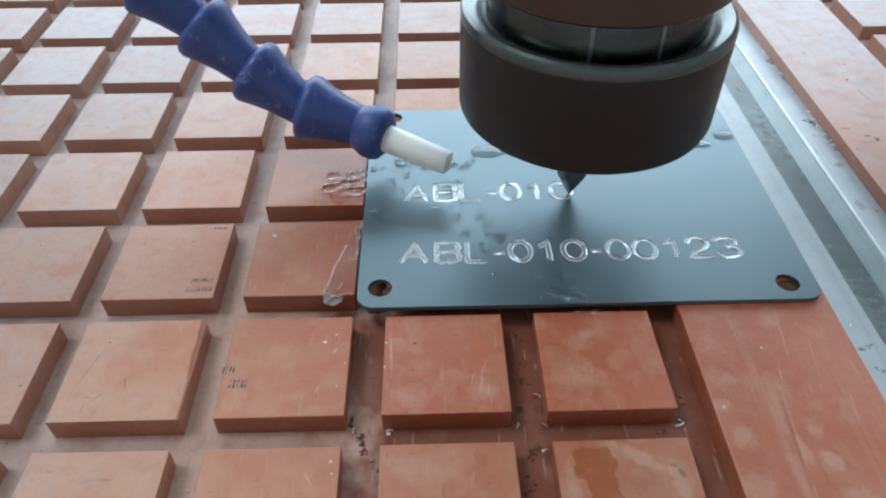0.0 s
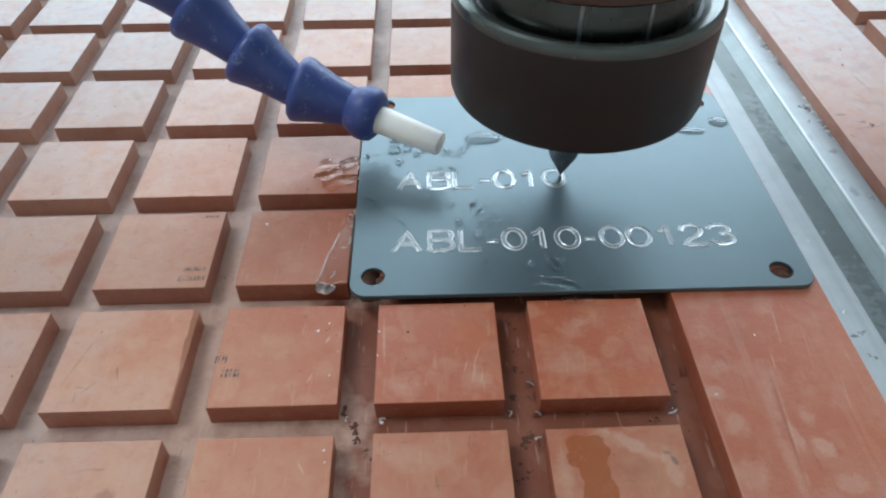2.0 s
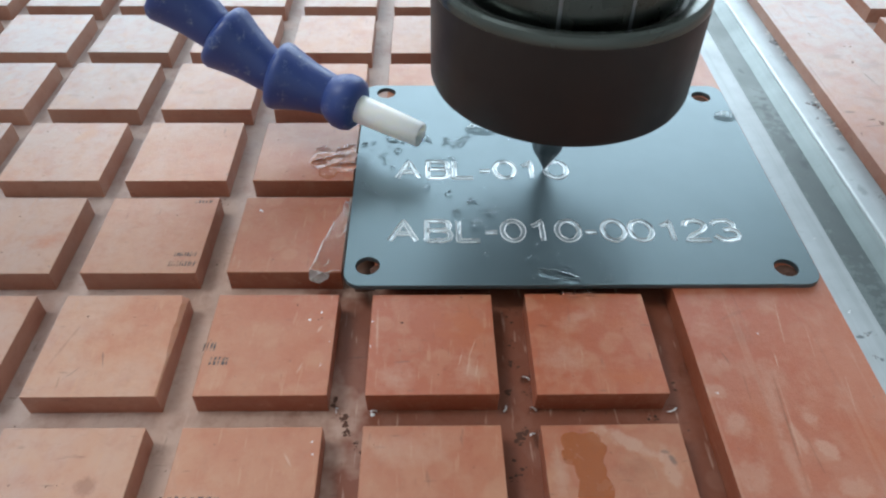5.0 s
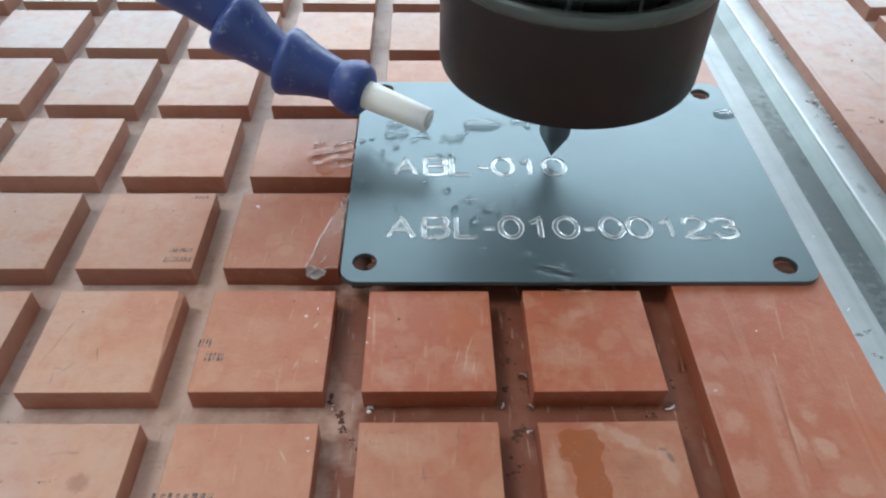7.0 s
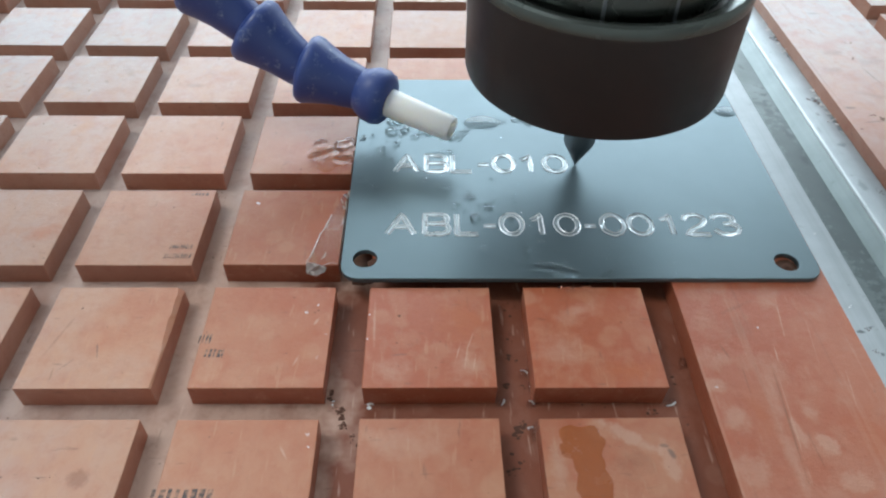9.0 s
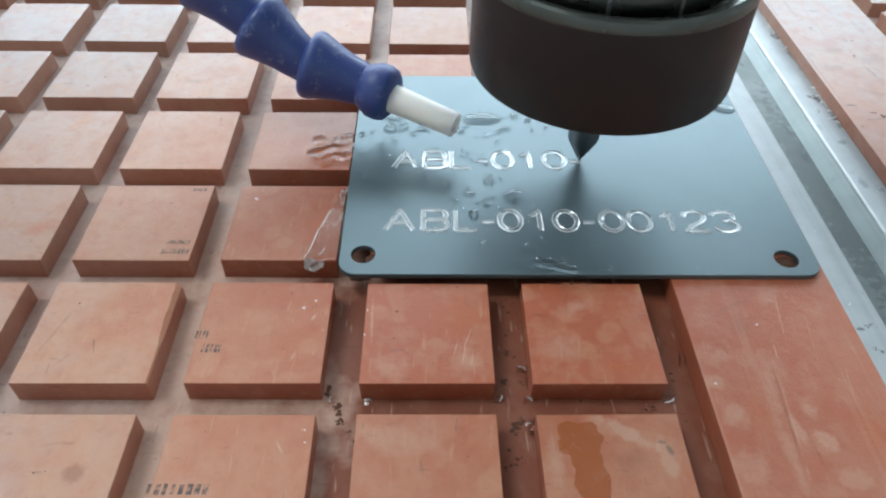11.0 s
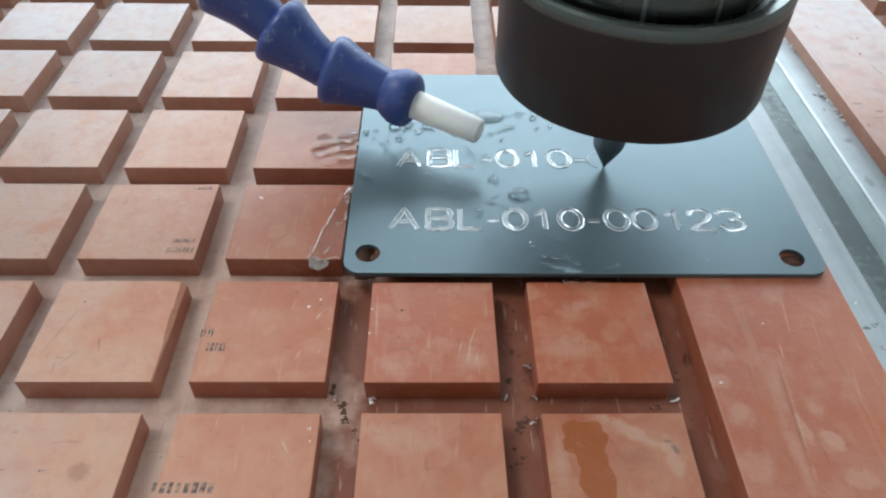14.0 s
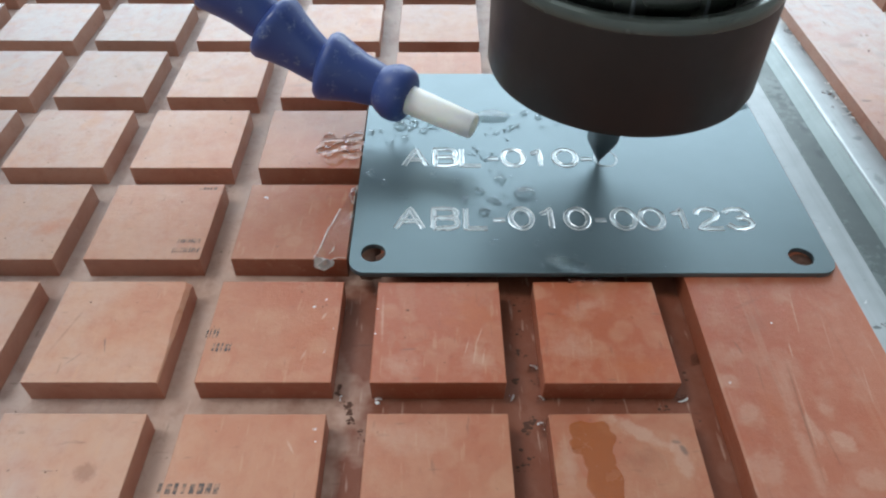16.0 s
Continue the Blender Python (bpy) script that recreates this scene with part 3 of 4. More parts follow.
def engrave(strokes, x, y, wide, high, broad=0.105, rim=0.011):
    """A cut line with two raised burrs, swept along the strokes."""
    bm = bmesh.new()
    section = [(-0.54, -0.004), (-0.42, rim * 1.15), (-0.27, 0.002), (0.27, 0.002), (0.42, rim), (0.54, -0.004)]
    for turn, stroke in enumerate(strokes):
        pts = [Vector((x + px * wide, y + py * high)) for px, py in stroke]
        fine = [pts[0]]
        for a, b in zip(pts, pts[1:]):
            n = max(1, int((b - a).length / 0.05))
            fine += [a.lerp(b, (i + 1) / n) for i in range(n)]
        closed = (fine[0] - fine[-1]).length < 1e-4
        rings = []
        for i, p in enumerate(fine):
            before = fine[i - 1] if i else (fine[-2] if closed else p)
            after = fine[i + 1] if i + 1 < len(fine) else (fine[1] if closed else p)
            way = (after - before).normalized()
            side = Vector((-way.y, way.x))
            wob = 1 + random.uniform(-0.10, 0.10)
            rings.append([bm.verts.new((*(p + side * s * broad * wob), PTOP + 0.003 * turn + z * (1 + random.uniform(-0.5, 0.6) if z > 0.005 else 1))) for s, z in section])
        for a, b in zip(rings, rings[1:]):
            for k in range(len(section) - 1):
                bm.faces.new((a[k], b[k], b[k + 1], a[k + 1])).material_index = 1 if k == 2 else 0
        if not closed:
            bm.faces.new(rings[0])
            bm.faces.new(rings[-1])
    bmesh.ops.translate(bm, vec=-PBASE, verts=bm.verts)
    return bm


LINE_ONE = (("A", 0.24, 0.48), ("B", 0.88, 0.46), ("L", 1.48, 0.38), ("-", 1.96, 0.22), ("0", 2.28, 0.38), ("1", 2.82, 0.24), ("0", 3.27, 0.40),
            ("-", 3.78, 0.20), ("0", 4.10, 0.40), ("0", 4.60, 0.40), ("1", 5.18, 0.24), ("2", 5.60, 0.42), ("3", 6.12, 0.46))
LINE_TWO = (("A", 0.32, 0.44), ("B", 0.90, 0.44), ("L", 1.44, 0.38), ("-", 1.95, 0.21), ("0", 2.25, 0.40), ("1", 2.80, 0.24), ("0", 3.26, 0.42))


def engraving():
    for line, base in ((LINE_ONE, 3.14), (LINE_TWO, 4.92)):
        for char, x, wide in line:
            part("engraved_character", engrave(GLYPHS[char], x, base + 0.03, wide, 0.52), MAT_CUT, PLATE, "bright engraved character", smooth=25).data.materials.append(MAT_GROOVE)


engraving()


def cut(name, bm, label):
    ob = part(name, bm, MAT_CUT, PLATE, label, 25)
    ob.data.materials.append(MAT_GROOVE)
    return ob


def growing_cut():
    """The dash and the next zero, cut while the tool is at work; each piece comes up out of the sheet as the tool passes."""
    made = [(cut("engraved_character", engrave(GLYPHS["-"], 3.77, 4.95, 0.22, 0.52), "bright engraved dash"), 9.6)]
    times = (13.45, 13.5, 13.55, 13.9, 13.95, 14.0, 13.3, 13.25)
    for k in range(8):
        piece = [ROUND[3 * k:3 * k + 4]]
        made.append((cut("engraved_arc", engrave(piece, 4.04, 4.93, 0.44, 0.50, 0.035, 0.006), "thin fresh arc of a half-cut zero"), times[k]))
    return made


GROWING = growing_cut()

# ---- spindle ----
SPINDLE = tagged(new("spindle"), "black spindle nose with collet nut and pointed engraving tool", "spindle")


def spindle():
    part("engraving_tool", lathe([(0.008, 0.0), (0.03, 0.05), (0.275, 0.52), (0.30, 0.60), (0.30, 2.6)], 40), MAT_TOOL, SPINDLE, "grey pointed carbide tool", 40)
    part("collet_nut", lathe([(0.5, 2.45), (1.2, 2.40), (1.95, 2.17), (2.14, 2.15), (2.23, 2.19), (2.26, 2.28), (2.26, 3.88), (2.0, 3.9), (1.0, 3.9)], 96), MAT_NUT, SPINDLE, "black rounded collet nut", 35)
    part("rim", lathe([(1.9, 3.86), (2.262, 3.86), (2.262, 3.96), (2.235, 4.02), (2.18, 4.05), (2.05, 4.03), (1.97, 3.98), (1.90, 3.90), (1.86, 3.88)], 96), MAT_RIM, SPINDLE, "worn grey chamfered rim", 30)
    bm = lathe([(1.84, 3.5), (1.84, 4.50), (1.80, 4.60), (1.5, 4.8)], 72)
    part("neck", bm, MAT_NECK, SPINDLE, "shiny ground steel neck", 30)
    # two light strips added as the neck's thin upright highlights
    for a in (-104, -71):
        m = pose(1.80 * math.cos(radians(a)), 1.80 * math.sin(radians(a)), 0, 0, 0, a)
        bm = box(-0.03, 0.05, -0.035, 0.035, 3.8, 4.6, 0.03, 2)
        bmesh.ops.transform(bm, matrix=m, verts=bm.verts)
        part("key_edge", bm, MAT_TOOL, SPINDLE)
    part("flange", lathe([(1.7, 4.60), (2.02, 4.56), (2.10, 4.62), (2.10, 5.20), (2.06, 5.24), (2.06, 5.32), (2.10, 5.36), (2.12, 9.5), (2.0, 9.6)], 96), MAT_FLANGE, SPINDLE,
         "brownish oiled steel flange", 30)


spindle()

# ---- coolant hose on the spindle ----
HOSE = tagged(new("coolant_hose"), "blue segmented coolant hose with a milky white nozzle above the plate", "coolant hose")
AXIS = ((-4.264, 1.082, 1.033), (-5.423, 1.358, 1.376), (-6.43, 1.728, 2.069), (-7.371, 2.099, 2.848), (-8.263, 2.337, 3.637), (-9.07, 2.479, 4.539))


def hose():
    part("nozzle", lathe([(0.048, 0.228), (0.162, 0.200), (0.171, 0.000), (0.223, -0.009), (0.242, 0.018), (0.276, 1.092), (0.285, 1.456)], 40, along((-2.459, 0.161, 0.72), (-3.75, 0.836, 0.91))), MAT_NOZZLE, HOSE, "milky white plastic nozzle", 40)
    part("collar", lathe([(0.285, -0.018), (0.418, 0.000), (0.513, 0.073), (0.555, 0.200), (0.551, 0.364), (0.484, 0.528), (0.418, 0.637), (0.342, 0.728)], 40, along((-3.675, 0.798, 0.929), (-4.264, 1.082, 1.033))),
         MAT_BLUE, HOSE, "blue ball collar", 50)
    for a, b in zip(AXIS, AXIS[1:]):
        n = (Vector(b) - Vector(a)).length
        shape = [(0.285, -0.12), (0.399, -0.10), (0.418, 0.0), (0.437, 0.12), (0.494, 0.35 * n), (0.579, 0.58 * n), (0.650, 0.74 * n), (0.676, 0.80 * n), (0.672, 0.87 * n), (0.62, 0.93 * n), (0.50, 0.965 * n), (0.382, n)]
        part("segment", lathe(shape, 40, along(a, b)), MAT_BLUE, HOSE, smooth=45)


hose()


# ---- water ----
def dome(seed, high=0.56, long=1.0):
    """A flat bead of water, one unit in radius, with an uneven rim."""
    rnd = random.Random(seed)
    ph = [rnd.uniform(0, math.tau) for _ in range(3)]
    bm = bmesh.new()
    rings = []
    for k, (r, z) in enumerate(((1.0, -0.04), (0.99, 0.10), (0.90, 0.24), (0.72, 0.34), (0.45, 0.40), (0.18, 0.42))):
        ring = []
        for i in range(20):
            a = math.tau * i / 20
            w = 1 + 0.07 * math.sin(2 * a + ph[0]) + 0.05 * math.sin(3 * a + ph[1])
            ring.append(bm.verts.new((r * w * math.cos(a) * long, r * w * math.sin(a), z * high / 0.42)))
        rings.append(ring)
    for a, b in zip(rings, rings[1:]):
        for i in range(20):
            bm.faces.new((a[i], a[(i + 1) % 20], b[(i + 1) % 20], b[i]))
    bm.faces.new(rings[-1])
    bm.faces.new(rings[0])
    return mesh_of("water_droplet", bm, MAT_WATER, 180)


BEADS = [dome(k) for k in range(4)]
GROUP = "droplets on the plate"


def droplet(x, y, r, stretch=1.0, z=PTOP, label="clear round water droplet on the grey plate", flat=1.0):
    ob = new("water_droplet", BEADS[random.randrange(4)])
    ob.location = (x * CM, y * CM, z * CM)
    ob.scale = (1.15 * r * stretch, 1.15 * r, 1.2 * r * flat)
    return tagged(ob, label, "droplet", GROUP)


BACK_LEFT = ((-0.38, 6.04, 0.060), (-0.18, 6.12, 0.041), (0.20, 6.27, 0.112), (0.48, 6.33, 0.092), (0.41, 6.13, 0.041), (0.69, 6.09, 0.071), (0.31, 5.83, 0.070), (0.86, 6.27, 0.082), (0.98, 6.15, 0.041), (-0.05, 5.66, 0.040), (0.06, 5.72, 0.040),
             (0.04, 5.57, 0.039), (0.06, 5.40, 0.039), (0.22, 5.29, 0.049), (-0.30, 5.36, 0.029), (0.11, 5.93, 0.020), (1.15, 5.61, 0.025), (1.65, 6.20, 0.082), (1.78, 6.36, 0.051), (1.44, 5.98, 0.040), (2.50, 6.63, 0.031), (2.60, 6.68, 0.031))
MIDDLE = ((2.81, 6.74, 0.07), (3.09, 6.60, 0.07), (2.46, 6.57, 0.03), (0.90, 4.67, 0.066), (1.33, 4.46, 0.066), (1.47, 3.93, 0.070), (1.90, 3.92, 0.036), (2.03, 3.97, 0.036), (2.12, 4.02, 0.026), (1.62, 3.75, 0.027), (1.73, 4.32, 0.028),
          (2.20, 4.07, 0.030), (1.60, 4.53, 0.019), (2.55, 4.13, 0.028), (2.69, 3.70, 0.020), (2.48, 3.55, 0.025), (1.11, 4.41, 0.019), (0.39, 3.93, 0.04))
FRONT = ((1.82, 3.60, 0.088), (1.94, 2.81, 0.061), (2.70, 2.77, 0.060), (2.81, 3.38, 0.027), (2.85, 2.73, 0.022), (3.20, 2.80, 0.030), (3.30, 2.48, 0.052), (2.71, 2.26, 0.034), (4.48, 2.44, 0.017), (5.15, 2.31, 0.017), (5.17, 2.20, 0.017),
         (4.29, 2.33, 0.028), (-0.32, 4.70, 0.080), (-0.24, 4.63, 0.05), (-0.07, 4.43, 0.058), (0.02, 4.36, 0.03), (0.30, 4.05, 0.03), (2.88, 3.80, 0.021), (2.80, 3.92, 0.021))
for spots in (BACK_LEFT, MIDDLE, FRONT):
    for x, y, r in spots:
        droplet(x, y, r)
droplet(2.09, 6.63, 0.21, 1.45, label="large flat lens-shaped water drop on the plate", flat=0.38)
droplet(7.43, 7.08, 0.16, 1.3, label="flat water drop near the plate's edge", flat=0.38)
droplet(0.26, 6.62, 0.10, 1.5, flat=0.6)

# Fine spray round the nozzle and along the lettering
fine = random.Random(31)
for x0, x1, y0, y1, count in ((-0.4, 1.0, 5.3, 6.3, 14), (1.2, 3.0, 6.0, 6.8, 14), (1.5, 2.9, 3.5, 4.6, 10), (3.4, 5.8, 2.15, 2.5, 14), (0.2, 1.4, 2.3, 2.8, 3)):
    for _ in range(count):
        droplet(fine.uniform(x0, x1), fine.uniform(y0, y1), fine.choice((0.010, 0.013, 0.017, 0.021)), label="tiny water bead on the grey plate")

# Small beads that are blown together, and the places where they join larger drops
SPRAY = ((1.72, 4.59, 0.028), (1.82, 4.62, 0.022), (1.76, 4.45, 0.039), (1.92, 4.23, 0.077), (1.86, 4.5, 0.022), (1.99, 4.48, 0.022), (2.02, 4.36, 0.027), (2.05, 4.24, 0.022), (2.09, 4.12, 0.022), (2.18, 4.1, 0.022), (1.7, 4.34, 0.027), (1.82, 4.1, 0.027))
SPRAY_LOW = ((1.88, 3.92, 0.043), (2.04, 4.03, 0.022), (2.13, 3.86, 0.097), (2.31, 3.9, 0.044), (2.33, 4.08, 0.022), (2.44, 4.11, 0.021), (2.55, 4.06, 0.022), (2.44, 4.01, 0.022), (2.46, 3.76, 0.022), (2.57, 3.75, 0.021), (2.67, 3.69, 0.022))
# Drops that the air drives across the plate: first place, last place, radius, when
DRIFTS = (
    ((1.20, 5.55), (1.62, 5.32), 0.030, 9.5), ((1.26, 5.51), (1.71, 5.29), 0.030, 9.6), ((1.38, 5.60), (1.68, 5.53), 0.036, 9.4), ((1.43, 5.56), (1.76, 5.42), 0.036, 9.5), ((1.49, 5.45), (2.03, 5.32), 0.032, 9.8),
    ((1.29, 5.25), (1.83, 5.21), 0.030, 9.9), ((1.45, 5.32), (1.91, 5.11), 0.030, 10.0), ((1.36, 5.14), (2.13, 5.07), 0.034, 10.1), ((1.21, 4.79), (1.98, 4.79), 0.026, 10.2), ((1.42, 4.82), (2.11, 4.75), 0.020, 10.0), ((1.42, 4.94), (2.37, 4.60), 0.030, 9.7),
    ((2.44, 4.05), (2.59, 4.00), 0.030, 4.6), ((2.37, 4.02), (2.57, 4.21), 0.026, 4.8), ((1.85, 4.55), (2.18, 4.70), 0.034, 4.5), ((1.92, 3.91), (2.27, 3.77), 0.036, 4.4), ((2.48, 3.70), (2.78, 3.94), 0.026, 5.0),
    ((1.50, 6.05), (1.96, 5.99), 0.030, 9.5), ((1.60, 6.02), (2.17, 6.03), 0.050, 9.5), ((1.52, 6.12), (2.36, 6.11), 0.040, 9.6), ((1.35, 6.15), (2.50, 6.23), 0.058, 9.4), ((1.30, 6.22), (2.64, 6.27), 0.048, 9.7), ((1.25, 6.05), (2.38, 5.80), 0.038, 9.8),
    ((2.9, 6.72), (3.13, 6.23), 0.040, 9.6), ((3.0, 6.66), (3.43, 6.31), 0.040, 9.7),
    ((3.71, 2.92), (3.67, 3.09), 0.026, 5.0), ((3.83, 2.79), (3.86, 2.79), 0.020, 5.0), ((3.90, 2.58), (4.11, 2.84), 0.032, 5.1), ((4.08, 2.57), (4.08, 2.56), 0.026, 5.1), ((3.96, 2.38), (4.12, 2.31), 0.030, 4.9), ((4.02, 2.25), (4.06, 2.22), 0.050, 4.8),
    ((2.84, 3.14), (2.96, 2.98), 0.036, 4.6))
# Drops that others flow into or out of: they swell or sink
SWELLS = (((1.78, 4.42), (1.75, 4.16), 0.074, 0.6, 0.0, 4.4), ((2.13, 3.88), (2.08, 3.86), 0.085, 0.0, 0.55, 4.5), ((2.9, 6.3), (2.59, 4.11), 0.150, 0.9, 0.0, 9.4), ((2.6, 6.2), (2.15, 4.53), 0.084, 0.9, 0.0, 9.4))
JOINING = [(droplet(x, y, r, label="small water bead being blown into a larger drop"), x, y, (1.72, 4.16) if y > 4.15 else (1.83, 3.61)) for x, y, r in SPRAY + SPRAY_LOW]
DRIVEN = [(droplet(*a, r, 1.1, label="water drop driven across the plate by the air jet"), a, b, 0.0, 0.0, t) for a, b, r, t in DRIFTS]
DRIVEN += [(droplet(*a, r, 1.2, flat=0.65, label="flat water drop fed by smaller beads on the plate"), a, b, r * z0, r * z1, t) for a, b, r, z0, z1, t in SWELLS]
DRIVEN.append((droplet(6.75, 6.75, 0.12, 2.4, label="long flat water drop near the plate's edge", flat=0.3), (6.75, 6.75), (6.75, 6.75), 0.0, 0.12, 4.6))


def blob(name, spots, z, high, mat, label, category, steps=48):
    """A puddle with an uneven outline round several overlapping spots."""
    cx = sum(s[0] for s in spots) / len(spots)
    cy = sum(s[1] for s in spots) / len(spots)
    bm = bmesh.new()
    rings = []
    for shrink, lift in ((1.0, -0.003), (0.98, high * 0.32), (0.91, high * 0.60), (0.78, high * 0.82), (0.55, high * 0.95), (0.25, high)):
        ring = []
        for i in range(steps):
            a = math.tau * i / steps
            dx, dy = math.cos(a), math.sin(a)
            reach = 0.02
            for x, y, r in spots:
                px, py = x - cx, y - cy
                t = px * dx + py * dy
                d2 = r * r - (px * px + py * py - t * t)
                if d2 > 0 and t + math.sqrt(d2) > reach:
                    reach = t + math.sqrt(d2)
            reach *= 1 + 0.04 * math.sin(5 * a + cx) + 0.035 * math.sin(9 * a + 3 * cy) + 0.02 * math.sin(16 * a + cx)
            ring.append(bm.verts.new((dx * reach * shrink, dy * reach * shrink, lift)))
        rings.append(ring)
    for a, b in zip(rings, rings[1:]):
        for i in range(steps):
            bm.faces.new((a[i], a[(i + 1) % steps], b[(i + 1) % steps], b[i]))
    bm.faces.new(rings[-1])
    ob = part(name, bm, mat, None, label, 180)
    ob.location = (cx * CM, cy * CM, z * CM)
    return tagged(ob, "", category)


PUDDLE = "small clear puddle on a red block beside the plate"
blob("water_puddle", ((-1.28, 5.94, 0.10), (-1.18, 5.98, 0.08)), 0.0, 0.10, MAT_WATER, PUDDLE, "puddle")
blob("water_puddle", ((-0.75, 5.95, 0.13), (-0.62, 6.05, 0.10), (-0.9, 5.9, 0.08)), 0.0, 0.10, MAT_WATER, PUDDLE, "puddle")
blob("water_puddle", ((-1.35, 5.50, 0.10), (-1.10, 5.62, 0.10), (-0.88, 5.75, 0.09), (-1.2, 5.5, 0.1)), 0.0, 0.10, MAT_WATER, PUDDLE, "puddle")
blob("water_puddle", ((-0.72, 5.40, 0.11), (-0.9, 5.42, 0.06), (-0.6, 5.45, 0.08)), 0.0, 0.10, MAT_WATER, PUDDLE, "puddle")
blob("water_puddle", ((2.85, 2.40, 0.08), (3.05, 2.30, 0.13), (3.25, 2.25, 0.12), (3.45, 2.19, 0.07)), PTOP, 0.085, MAT_WATER, "irregular water puddle at the plate's front edge", "puddle")
PATCH = blob("water_patch", ((3.02, 2.92, 0.07), (3.14, 2.85, 0.09), (3.27, 2.82, 0.07), (3.14, 2.68, 0.09), (3.14, 2.58, 0.07)), PTOP, 0.03, MAT_WATER, "thin irregular water patch sliding to the plate's front edge", "puddle")
blob("wet_stain", ((-1.0, 5.55, 0.36), (-0.75, 5.5, 0.24), (-1.2, 5.65, 0.28), (-0.72, 5.85, 0.2), (-1.05, 5.25, 0.2)), 0.0, 0.002, MAT_WET, "orange wet stain under puddles beside the plate", "stain")
blob("wet_stain", ((2.90, -0.78, 0.12), (3.05, -0.74, 0.13), (3.22, -0.76, 0.13), (3.28, -0.9, 0.14), (2.88, -1.02, 0.13), (3.12, -1.0, 0.25), (3.14, -1.25, 0.22), (3.2, -1.5, 0.22), (3.22, -1.7, 0.2), (3.05, -1.6, 0.16)), 0.0, 0.002, MAT_WET, "orange wet stain on a red block", "stain")


# ---- water left in the grooves ----
for x, y, dx, dy in ((2.48, 0.54, 0.10, 0.03), (2.54, 0.33, 0.02, 0.12), (2.53, -0.02, 0.07, 0.03), (2.53, -0.48, 0.03, 0.14), (2.07, -0.01, 0.05, 0.03), (4.62, -0.01, 0.09, 0.025), (5.0, 0.72, 0.02, 0.1)):
    blob("water_streak", ((x - dx * 0.6, y - dy * 0.6, 0.045), (x, y, 0.055), (x + dx * 0.6, y + dy * 0.6, 0.045)), -DEEP, 0.07, MAT_WATER, "small water streak in a groove of the red bed", "water streak", 28)
for x, y, r in ((3.30, 1.93, 0.08), (3.58, 1.94, 0.10), (3.15, 1.97, 0.05)):
    blob("water_streak", ((x, y, r * 0.7), (x + r * 0.8, y - 0.02, r * 0.5)), 0.0, 0.07, MAT_WATER, "small water drop on a red block", "water streak", 28)


def fleck(bm, x, y, z, r, rnd):
    """A thin ragged crumb lying flat."""
    n = 7
    a0 = rnd.uniform(0, 6)
    long = rnd.uniform(0.5, 1.0)
    low = [bm.verts.new((x + r * rnd.uniform(0.6, 1) * math.cos(a0 + math.tau * i / n), y + r * long * rnd.uniform(0.6, 1) * math.sin(a0 + math.tau * i / n), z)) for i in range(n)]
    top = bm.verts.new((x, y, z + r * 0.15))
    for i in range(n):
        bm.faces.new((low[i], low[(i + 1) % n], top))
    bm.faces.new(low)


